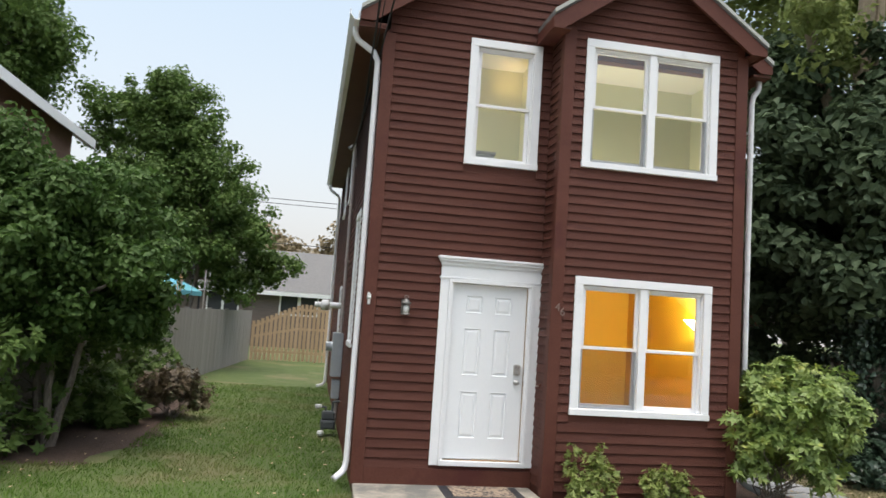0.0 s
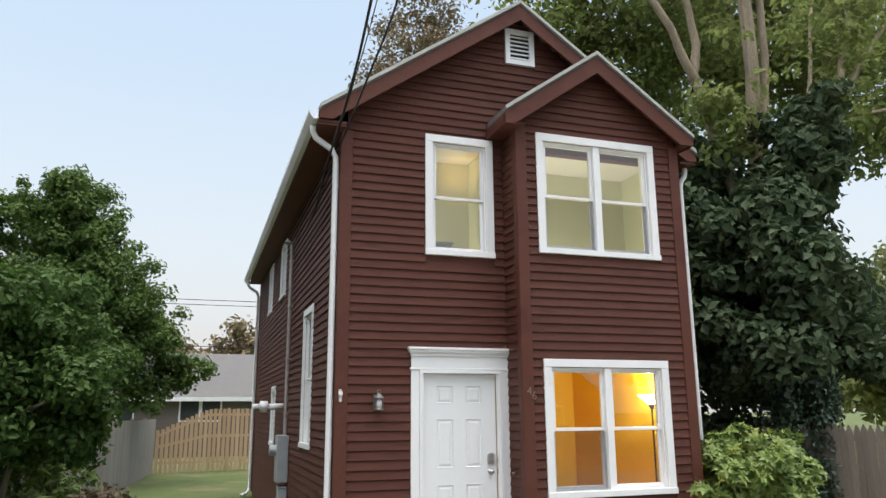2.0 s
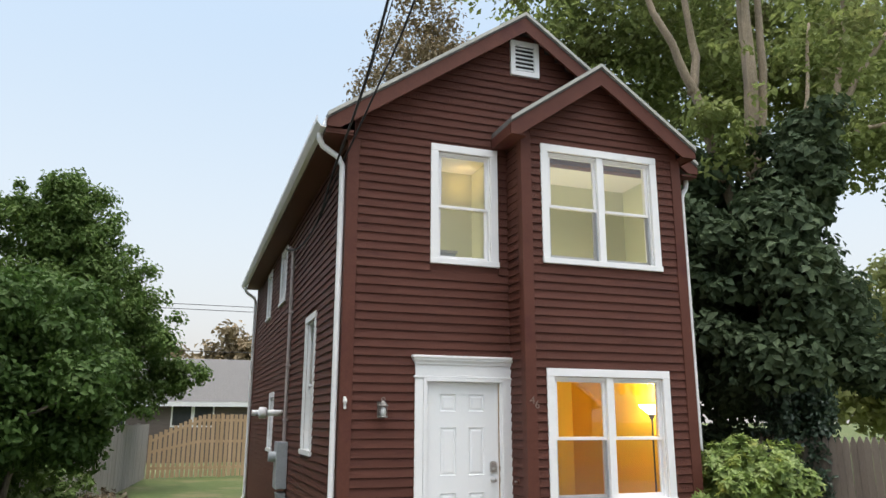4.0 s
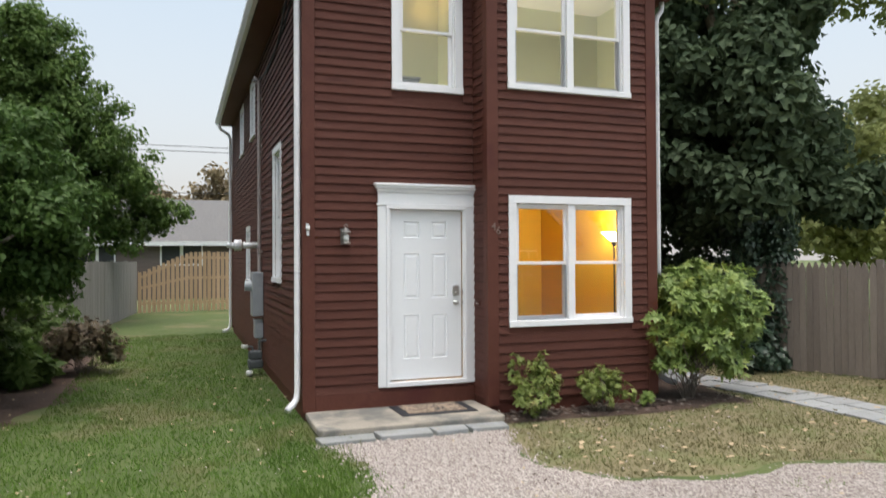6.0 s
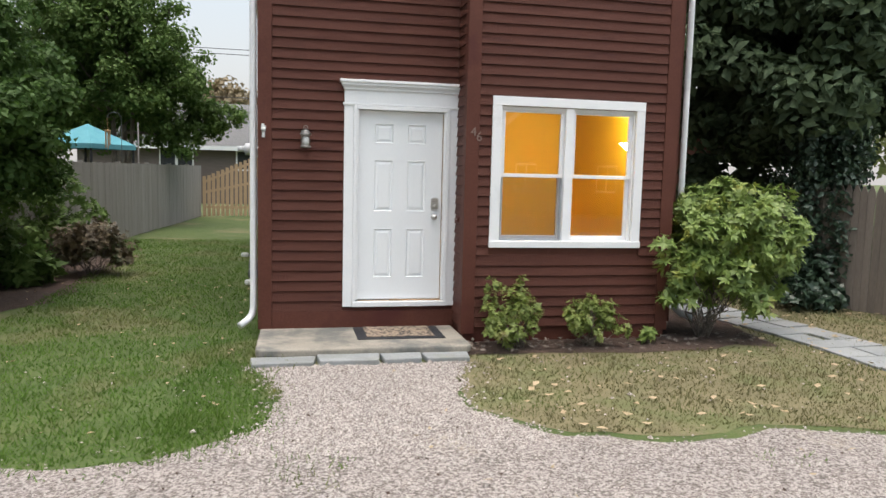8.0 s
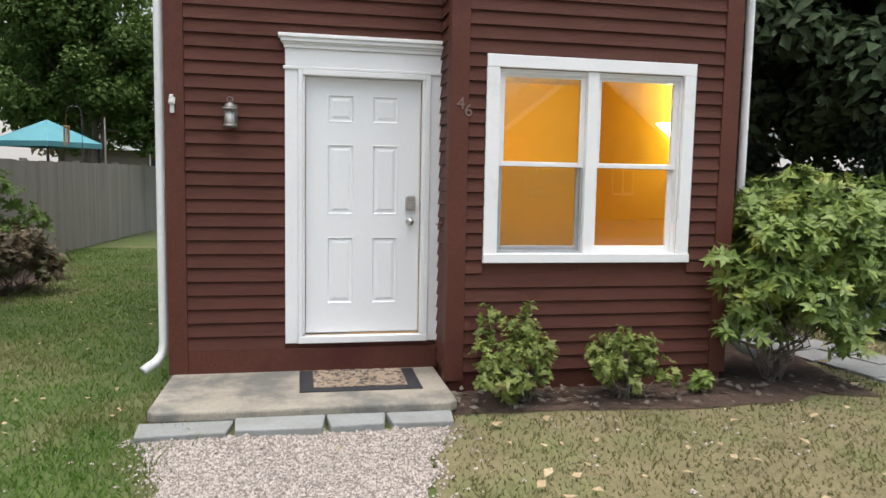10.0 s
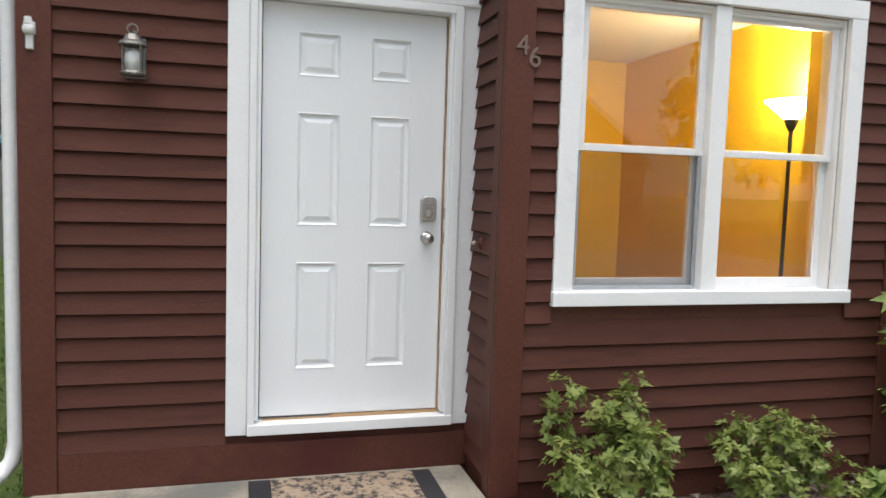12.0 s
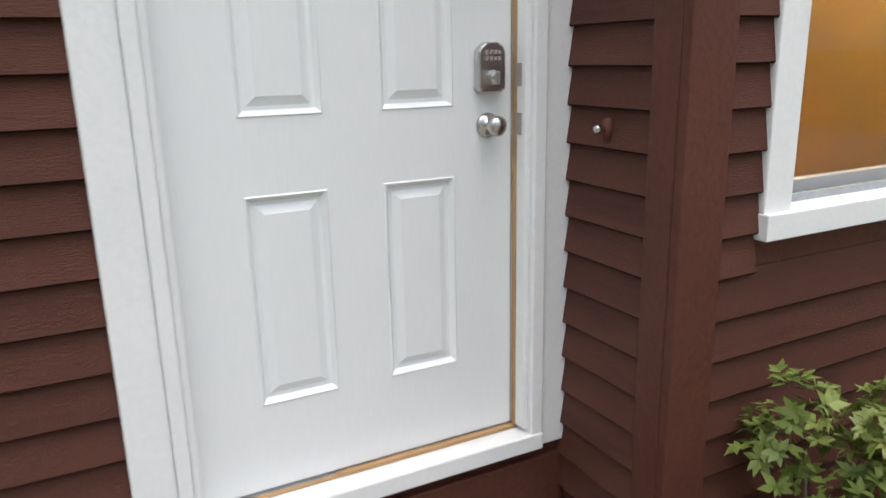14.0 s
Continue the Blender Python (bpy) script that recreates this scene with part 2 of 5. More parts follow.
# ---- mesh helpers ----
class Mesh:
    """Collects boxes, tubes and faces into one mesh."""

    def __init__(self):
        self.v, self.f = [], []

    def add(self, verts, faces):
        k = len(self.v)
        self.v += [tuple(p) for p in verts]
        self.f += [tuple(i + k for i in f) for f in faces]
        return self

    def box(self, x0, y0, z0, x1, y1, z1):
        p = [(x, y, z) for z in (z0, z1) for y in (y0, y1) for x in (x0, x1)]
        return self.add(p, [(0, 2, 3, 1), (4, 5, 7, 6), (0, 1, 5, 4), (2, 6, 7, 3), (0, 4, 6, 2), (1, 3, 7, 5)])

    def prism(self, outline, y0, y1):
        """A polygon of (x, z) drawn out from y0 to y1."""
        n = len(outline)
        p = [(x, y0, z) for x, z in outline] + [(x, y1, z) for x, z in outline]
        return self.add(p, [tuple(range(n)), tuple(range(2 * n - 1, n - 1, -1))] + [(i, i + n, (i + 1) % n + n, (i + 1) % n) for i in range(n)])

    def slab(self, outline, z0, z1):
        n = len(outline)
        p = [(x, y, z0) for x, y in outline] + [(x, y, z1) for x, y in outline]
        return self.add(p, [tuple(range(n - 1, -1, -1)), tuple(range(n, 2 * n))] + [(i, (i + 1) % n, (i + 1) % n + n, i + n) for i in range(n)])

    def tube(self, pts, radii, sides=8):
        pts = [Vector(p) for p in pts]
        if not isinstance(radii, (list, tuple)):
            radii = [radii] * len(pts)
        rings = []
        for i, p in enumerate(pts):
            d = (pts[min(i + 1, len(pts) - 1)] - pts[max(i - 1, 0)]).normalized()
            a = d.cross(Vector((0.31, 0.95, 0.05)) if abs(d.y) < 0.9 else Vector((1, 0, 0))).normalized()
            b = d.cross(a)
            rings += [p + radii[i] * (math.cos(t) * a + math.sin(t) * b) for t in [2 * math.pi * k / sides for k in range(sides)]]
        fs = [(i * sides + k, i * sides + (k + 1) % sides, (i + 1) * sides + (k + 1) % sides, (i + 1) * sides + k) for i in range(len(pts) - 1) for k in range(sides)]
        fs += [tuple(range(sides - 1, -1, -1)), tuple(range(len(rings) - sides, len(rings)))]
        return self.add(rings, fs)

    def lathe(self, cx, cy, profile, sides=20):
        """A profile of (radius, z) turned about an upright axis."""
        p = [(cx + r * math.cos(2 * math.pi * k / sides), cy + r * math.sin(2 * math.pi * k / sides), z) for r, z in profile for k in range(sides)]
        fs = [(i * sides + k, i * sides + (k + 1) % sides, (i + 1) * sides + (k + 1) % sides, (i + 1) * sides + k) for i in range(len(profile) - 1) for k in range(sides)]
        return self.add(p, fs)

    def data(self, name, mat, turn=True):
        me = bpy.data.meshes.new(name)
        me.from_pydata(self.v, [], self.f)
        bm = bmesh.new()
        bm.from_mesh(me)
        if turn:
            bmesh.ops.recalc_face_normals(bm, faces=bm.faces)
        bm.to_mesh(me)
        bm.free()
        me.materials.append(mat)
        return me

    def put(self, name, mat, parent=None, bevel=0.0, smooth=False, m=None, turn=True):
        me = self.data(name, mat, turn)
        if smooth:
            me.shade_smooth()
        ob = new(name, me)
        if bevel:
            md = ob.modifiers.new("bevel", "BEVEL")
            md.width, md.segments, md.limit_method = bevel, 2, "ANGLE"
        if parent:
            ob.parent = parent
        if m is not None:
            ob.matrix_basis = m
        return ob


def empty(name, m=None, parent=None):
    ob = new(name)
    ob.empty_display_size = 0.2
    if m is not None:
        ob.matrix_basis = m
    if parent:
        ob.parent = parent
    return ob


def cut(lo, hi, gaps):
    """What is left of lo..hi without the gaps."""
    out = [(lo, hi)]
    for a, b in gaps:
        out = [q for p in out for q in ((p[0], min(p[1], a)), (max(p[0], b), p[1])) if q[1] - q[0] > 0.01]
    return out


def wall_pieces(x0, x1, z0, z1, holes):
    """Rectangles of a wall round its openings (x0, x1, z0, z1)."""
    zs = sorted({z0, z1, *[z for h in holes for z in h[2:] if z0 < z < z1]})
    out = []
    for a, b in zip(zs, zs[1:]):
        mid = (a + b) / 2
        out += [(p, q, a, b) for p, q in cut(x0, x1, [h[:2] for h in holes if h[2] < mid < h[3]])]
    return out


# ---- the house: shell ----
LEFT, RIGHT, BACK, BASE, EAVE = 0.0, 4.74, 11.5, 0.1, 5.42
BAYL, BAYR, BAYY = 2.115, 4.46, -0.45
PEAKX, BPX, BPZ = 2.33, 3.24, 6.42
SLOPE, BSLOPE = 0.70, 0.71

house = tagged(empty("house"), "two-storey maroon clapboard house with white trim and a projecting bay", "house")

DOOR = (1.02, 1.95, 0.36, 2.46)
W1 = (1.045, 1.962, 3.90, 5.476)
W2 = (2.368, 4.098, 3.91, 5.48)
W3 = (2.368, 4.096, 1.032, 2.622)
CAS = 0.10  # width of a window's casing


def hole(w):
    return (w[0] + CAS, w[1] - CAS, w[2] + 0.06, w[3] - CAS)


def inner(w):
    return (w[0] + CAS, w[1] - CAS, w[2] + CAS, w[3] - CAS)


def frontwall():
    s = Mesh()
    for a, b, c, d in wall_pieces(LEFT, RIGHT, 0.0, EAVE, [(0.985, 1.985, 0.34, 2.49), hole(W1), (BAYL + 0.15, BAYR - 0.15, 0.4, 2.85), (BAYL + 0.15, BAYR - 0.15, 3.15, 5.42)]):
        s.box(a, 0.0, c, b, 0.15, d)
    s.prism([(LEFT, EAVE), (RIGHT, EAVE), (PEAKX, EAVE + SLOPE * PEAKX)], 0.0, 0.15)
    return s.put("wall", M["mtrim"], house)


def baywall():
    s = Mesh()
    for a, b, c, d in wall_pieces(BAYL, BAYR, 0.0, EAVE, [hole(W2), hole(W3)]):
        s.box(a, BAYY, c, b, BAYY + 0.15, d)
    s.box(BAYL, BAYY + 0.15, 0.0, BAYL + 0.15, 0.0, 5.49)
    s.box(BAYR - 0.15, BAYY + 0.15, 0.0, BAYR, 0.0, 5.49)
    s.prism([(BAYL, EAVE), (BAYR, EAVE), (BAYR, 5.62), (BPX, BPZ + 0.02), (BAYL, 5.70)], BAYY, BAYY + 0.15)
    return s.put("wall", M["mtrim"], house)


# openings of the long side: y0, y1, z0, z1
SIDE = [(1.85, 2.78, 1.53, 3.52), (5.5, 6.4, 4.2, 5.3), (8.0, 8.85, 4.2, 5.3), (6.5, 7.3, 1.4, 2.55)]


def sidewall():
    s = Mesh()
    for a, b, c, d in wall_pieces(0.15, BACK - 0.15, 0.0, EAVE, [hole(w) for w in SIDE]):
        s.box(LEFT, a, c, LEFT + 0.15, b, d)
    return s.put("wall", M["mtrim"], house)


w_front, w_bay, w_side = frontwall(), baywall(), sidewall()
w_right = Mesh().box(RIGHT - 0.15, 0.15, 0.0, RIGHT, BACK - 0.15, EAVE).put("wall", M["mtrim"], house)
w_back = Mesh().box(LEFT, BACK - 0.15, 0.0, RIGHT, BACK, EAVE).prism([(LEFT, EAVE), (RIGHT, EAVE), (PEAKX, EAVE + SLOPE * PEAKX)], BACK - 0.15, BACK).put("wall", M["mtrim"], house)


def roof(px, pz, half_l, half_r, slope, y0, y1, thick, deep, foot):
    """Two pitched slabs with fascia boards and a drip edge at the front."""
    s, rk, dr = Mesh(), Mesh(), Mesh()
    for side, half in ((-1, half_l), (1, half_r)):
        e = px + side * half
        ez = pz - slope * half
        s.prism([(px, pz + thick), (px, pz), (e, ez), (e, ez + thick)], y0 + 0.012, y1)
        turn = px + side * (pz - deep - foot) / slope
        rk.prism([(px, pz - 0.002), (px, pz - deep), (turn, foot), (e, foot), (e, ez - 0.002)], y0 + 0.02, y0 + 0.055)
        dr.prism([(px, pz + thick + 0.004), (px, pz + thick - 0.045), (e, ez + thick - 0.045), (e, ez + thick + 0.004)], y0 - 0.008, y0 + 0.01)
    r = s.put("roof", M["shingle"], house)
    rk.put("rake_board", M["mtrim"], r)
    dr.put("drip_edge", M["drip"], r)
    return r


main_roof = roof(PEAKX, 7.40, 2.66, 2.66, SLOPE, -0.25, BACK + 0.2, 0.07, 0.21, 5.44)
bay_roof = roof(BPX - 0.02, 6.58, 1.33, 1.42, BSLOPE, -0.66, -0.002, 0.07, 0.23, 5.49)
# soffits and eave returns, each a board of its own
for p in ((-0.33, -0.2, 5.40, -0.001, BACK, 5.43), (RIGHT + 0.001, -0.2, 5.40, RIGHT + 0.25, BACK, 5.43), (-0.34, -0.19, 5.37, -0.002, -0.03, 5.40)):
    Mesh().box(*p).put("soffit", M["mtrim"], main_roof)
for p in ((1.905, -0.604, 5.50, BAYL - 0.002, -0.03, 5.53), (BAYR + 0.002, -0.604, 5.50, 4.61, -0.03, 5.53), (1.88, -0.604, 5.485, 1.905, -0.03, 5.625), (4.61, -0.604, 5.485, 4.635, -0.03, 5.56)):
    Mesh().box(*p).put("soffit", M["mtrim"], bay_roof)


def gutter():
    s = Mesh()
    prof = [(-0.34, 5.55), (-0.34, 5.43), (-0.40, 5.43), (-0.455, 5.50), (-0.455, 5.56), (-0.445, 5.56), (-0.445, 5.505), (-0.398, 5.442), (-0.352, 5.442), (-0.352, 5.55)]
    s.prism(prof, -0.2, BACK + 0.15)
    return s.put("gutter", M["gutter"], house)


gutter()


def downspout(pts, r=0.037):
    s = Mesh()
    s.tube(pts, r, 10)
    return s.put("downspout", M["gutter"], house, smooth=True)


downspout([(-0.37, 0.04, 5.45), (-0.37, 0.04, 5.36), (-0.33, 0.05, 5.28), (-0.13, 0.06, 5.16), (-0.075, 0.06, 5.05), (-0.075, 0.06, 2.2), (-0.075, 0.06, 0.34), (-0.09, 0.05, 0.25), (-0.13, 0.02, 0.2), (-0.21, -0.06, 0.15)])
downspout([(-0.37, 11.3, 5.45), (-0.37, 11.3, 5.36), (-0.33, 11.3, 5.28), (-0.13, 11.35, 5.16), (-0.08, 11.4, 5.05), (-0.08, 11.4, 2.2), (-0.08, 11.4, 0.2), (-0.1, 11.38, 0.12), (-0.16, 11.3, 0.07), (-0.28, 11.2, 0.05)])
downspout([(4.93, -0.03, 5.42), (4.93, -0.03, 5.34), (4.92, -0.03, 5.28), (4.86, -0.03, 5.2), (4.835, -0.03, 5.1), (4.835, -0.03, 2.2), (4.835, -0.03, 0.34), (4.845, -0.04, 0.25), (4.9, -0.08, 0.2), (5.02, -0.16, 0.15)])


for p in ((-0.028, -0.03, BASE, 0.115, 0.0, 5.4), (-0.03, 0.0, BASE, 0.0, 0.11, 5.4), (BAYL - 0.028, BAYY - 0.03, BASE, BAYL + 0.115, BAYY, 5.60), (BAYL - 0.03, BAYY, BASE, BAYL, BAYY + 0.09, 5.498),
          (BAYR - 0.12, BAYY - 0.03, BASE, BAYR + 0.028, BAYY, 5.50), (BAYR, BAYY, BASE, BAYR + 0.03, BAYY + 0.1, 5.498), (RIGHT - 0.1, -0.03, BASE, RIGHT + 0.03, 0.0, 5.4), (-0.03, BACK - 0.1, BASE, 0.0, BACK + 0.03, 5.4)):
    Mesh().box(*p).put("corner_board", M["mtrim"], house, bevel=0.004)
Mesh().box(0.116, -0.024, 0.1, BAYL - 0.004, 0.0, 0.286).put("skirt_board", M["mtrim"], house, bevel=0.004)


def window(w, units, screens, name="window"):
    """A double-hung window facing -y, its casing standing on the plane y = 0; w: x0, x1, z0, z1 of the casing."""
    x0, x1, z0, z1 = w
    a, b, c, d = inner(w)
    s = Mesh()
    s.box(x0, -0.032, z0 + 0.07, a, 0.004, z1 - 0.095).box(b, -0.032, z0 + 0.07, x1, 0.004, z1 - 0.095)
    s.box(x0, -0.034, z1 - 0.095, x1, 0.004, z1)
    s.box(x0 - 0.004, -0.05, z0, x1 + 0.004, 0.003, z0 + 0.07).box(x0 + CAS - 0.02, 0.003, z0 + 0.03, x1 - CAS + 0.02, 0.15, z0 + 0.07)
    # jambs
    s.box(a - 0.02, 0.004, c - 0.03, a + 0.018, 0.15, d + 0.02).box(b - 0.018, 0.004, c - 0.03, b + 0.02, 0.15, d + 0.02)
    s.box(a + 0.018, 0.004, d - 0.018, b - 0.018, 0.15, d + 0.02).box(a + 0.018, 0.1, c - 0.03, b - 0.018, 0.15, c)
    s.box(a + 0.018, 0.012, d - 0.036, b - 0.018, 0.03, d - 0.018)
    mid = (a + b) / 2
    edges = [(a + 0.018, b - 0.018)] if units == 1 else [(a + 0.018, mid - 0.045), (mid + 0.045, b - 0.018)]
    if units == 2:
        s.box(mid - 0.045, -0.018, c - 0.03, mid + 0.045, 0.1, d)
    win = s.put(name, M["white"], house, bevel=0.004)
    c2, d2 = c - 0.03, d - 0.018
    zm = (c2 + d2) / 2
    for i, (p, q) in enumerate(edges):
        sh = Mesh()
        for lo, hi, y in ((zm - 0.02, d2, 0.032), (c2, zm + 0.02, 0.064)):
            t = 0.042
            sh.box(p, y, lo, p + t, y + 0.03, hi).box(q - t, y, lo, q, y + 0.03, hi)
            sh.box(p + t, y, lo, q - t, y + 0.03, lo + t * (0.8 if y < 0.05 else 1.3)).box(p + t, y, hi - t * 0.9, q - t, y + 0.03, hi)
        sh.put("sash", M["sash"], win, bevel=0.003)
        for lo, hi, y in ((zm, d2, 0.046), (c2, zm, 0.078)):
            g = Mesh().add([(p + 0.035, y, lo + 0.02), (q - 0.035, y, lo + 0.02), (q - 0.035, y, hi - 0.02), (p + 0.035, y, hi - 0.02)], [(0, 1, 2, 3)]).put("pane", M["glass"], win, turn=False)
            g.visible_shadow = False
        if screens[i]:
            Mesh().add([(p + 0.02, 0.04, c2 + 0.02), (q - 0.02, 0.04, c2 + 0.02), (q - 0.02, 0.04, zm - 0.02), (p + 0.02, 0.04, zm - 0.02)], [(0, 1, 2, 3)]).put("insect_screen", M["mesh"], win)
            fr = Mesh()
            fr.box(p + 0.003, 0.034, c2, p + 0.022, 0.048, zm - 0.025).box(q - 0.022, 0.034, c2, q - 0.003, 0.048, zm - 0.025).box(p + 0.022, 0.034, c2, q - 0.022, 0.048, c2 + 0.022)
            fr.put("screen_frame", M["box"], win)
    return win


window(W1, 1, [False])
for w, sc in ((W2, [True, True]), (W3, [True, False])):
    window(w, 2, sc).matrix_basis = pose(0, BAYY, 0)
for y0, y1, z0, z1 in SIDE:
    window((-y1, -y0, z0, z1), 1, [False]).matrix_basis = pose(0, 0, 0, 0, 0, -90)


def gable_vent():
    s = Mesh()
    x0, x1, z0, z1 = 2.18, 2.61, 6.62, 7.14
    s.box(x0, -0.05, z0, x0 + 0.07, 0.0, z1).box(x1 - 0.07, -0.05, z0, x1, 0.0, z1)
    s.box(x0 + 0.07, -0.05, z0, x1 - 0.07, 0.0, z0 + 0.07).box(x0 + 0.07, -0.05, z1 - 0.07, x1 - 0.07, 0.0, z1)
    v = s.put("gable_vent", M["white"], house, bevel=0.003)
    Mesh().box(x0 + 0.07, -0.012, z0 + 0.07, x1 - 0.07, -0.006, z1 - 0.07).put("backing", M["dark"], v)
    for i in range(6):
        z = z0 + 0.085 + i * 0.062
        Mesh().add([(x0 + 0.07, -0.046, z), (x1 - 0.07, -0.046, z), (x1 - 0.07, -0.014, z + 0.036), (x0 + 0.07, -0.014, z + 0.036), (x0 + 0.07, -0.04, z - 0.006), (x1 - 0.07, -0.04, z - 0.006), (x1 - 0.07, -0.01, z + 0.03), (x0 + 0.07, -0.01, z + 0.03)], [(0, 1, 2, 3), (4, 7, 6, 5), (0, 4, 5, 1), (2, 6, 7, 3), (0, 3, 7, 4), (1, 5, 6, 2)]).put("slat", M["white"], v)


gable_vent()


# ---- the door ----
def front_door():
    x0, x1, z0, z1 = DOOR
    s = Mesh()
    # casing: outer flat board and an inner stepped moulding
    s.box(0.864, -0.03, 0.33, 0.965, 0.0, 2.52).box(2.015, -0.03, 0.33, 2.108, 0.0, 2.52)
    s.box(0.965, -0.045, 0.33, 1.0, 0.02, 2.50).box(1.972, -0.045, 0.33, 2.015, 0.02, 2.50)
    s.box(1.0, -0.03, 0.40, 1.02, 0.13, 2.48).box(1.952, -0.03, 0.40, 1.972, 0.13, 2.48)
    s.box(1.0, -0.045, 2.46, 1.972, 0.13, 2.50)
    # sill
    s.box(0.965, -0.05, 0.33, 2.015, 0.13, 0.385)
    # head: bead, frieze and stepped crown
    s.box(0.85, -0.045, 2.50, 2.11, 0.0, 2.525)
    s.box(0.866, -0.032, 2.525, 2.109, 0.0, 2.66)
    s.box(0.856, -0.05, 2.66, 2.11, 0.0, 2.69)
    s.prism([(0.85, 2.69), (2.11, 2.69), (2.112, 2.705), (0.84, 2.705)], -0.06, 0.0)
    s.box(0.832, -0.08, 2.705, 2.112, 0.0, 2.735).box(0.816, -0.095, 2.735, 2.112, 0.0, 2.765)
    fr = s.put("door_frame", M["white"], house, bevel=0.005)
    # slab with six raised panels
    sl = Mesh()
    xa, xb, za, zb = x0 + 0.006, x1 - 0.004, 0.402, 2.455
    y = 0.035
    cols = ((1.195, 1.405), (1.556, 1.766))
    rows = ((0.640, 1.186), (1.371, 1.932), (2.108, 2.322))
    for a, b, c, d in wall_pieces(xa, xb, za, zb, [(*q, *r) for q in cols for r in rows]):
        sl.box(a, y, c, b, y + 0.044, d)
    for (a, b) in cols:
        for (c, d) in rows:
            # the moulded groove, then the raised field
            r = [(a, c), (b, c), (b, d), (a, d)]
            inset = [(0.0, y), (0.004, y - 0.003), (0.01, y + 0.004), (0.016, y + 0.012), (0.026, y + 0.012), (0.044, y + 0.004), (0.048, y + 0.002)]
            vs = []
            for k, yy in inset:
                vs += [(a + k, yy, c + k), (b - k, yy, c + k), (b - k, yy, d - k), (a + k, yy, d - k)]
            fs = [(4 * i + j, 4 * i + (j + 1) % 4, 4 * i + 4 + (j + 1) % 4, 4 * i + 4 + j) for i in range(6) for j in range(4)] + [(24, 25, 26, 27)]
            sl.add(vs, fs)
    door = sl.put("door", M["door"], house)
    tagged(door, "white six-panel steel front door standing shut")
    Mesh().box(x0 + 0.02, 0.018, 0.386, x0 + 0.36, 0.034, 0.390).box(x0 + 0.36, 0.016, 0.386, x1 - 0.002, 0.034, 0.397).box(x1 - 0.001, 0.012, 0.388, x1 + 0.003, 0.031, 2.45).put("weatherstrip", M["door_edge"], door)
    # keypad deadbolt
    k = Mesh()
    k.prism([(1.828, 1.415), (1.836, 1.406), (1.904, 1.406), (1.912, 1.415), (1.912, 1.512), (1.904, 1.526), (1.888, 1.535), (1.852, 1.535), (1.836, 1.526), (1.828, 1.512)], 0.004, y - 0.001)
    lock = k.put("deadbolt", M["steel"], door, bevel=0.008)
    for i in range(4):
        for j in range(2):
            Mesh().box(1.846 + i * 0.013, 0.0, 1.488 + j * 0.016, 1.855 + i * 0.013, 0.004, 1.499 + j * 0.016).put("key", M["pipe"], lock)
    for zz in (1.45, 1.318):
        Mesh().box(x1 - 0.0005, -0.012, zz - 0.03, x1 + 0.0018, 0.03, zz + 0.03).put("latch_plate", M["pipe"], door)
    k = Mesh()
    vs = [(1.872 + r * math.cos(t), -0.022 + h, 1.444 + r * math.sin(t)) for r, h in [(0.001, 0.0), (0.015, 0.001), (0.019, 0.008), (0.021, 0.03)] for t in [2 * math.pi * i / 18 for i in range(18)]]
    k.add(vs, [(i * 18 + j, i * 18 + (j + 1) % 18, (i + 1) * 18 + (j + 1) % 18, (i + 1) * 18 + j) for i in range(3) for j in range(18)])
    k.box(1.868, -0.034, 1.428, 1.876, -0.02, 1.460)
    k.put("turn_cylinder", M["steel"], lock)
    k = Mesh()
    ring = [(0.033, y - 0.001), (0.033, y - 0.006), (0.024, y - 0.012), (0.012, y - 0.016), (0.011, y - 0.034), (0.02, y - 0.04), (0.027, y - 0.052), (0.027, y - 0.062), (0.02, y - 0.072), (0.002, y - 0.075)]
    vs = [(1.868 + r * math.cos(t), yy, 1.318 + r * math.sin(t)) for r, yy in ring for t in [2 * math.pi * i / 20 for i in range(20)]]
    k.add(vs, [(i * 20 + j, i * 20 + (j + 1) % 20, (i + 1) * 20 + (j + 1) % 20, (i + 1) * 20 + j) for i in range(len(ring) - 1) for j in range(20)])
    tagged(k.put("knob", M["steel"], door, smooth=True), "round satin nickel knob")


front_door()


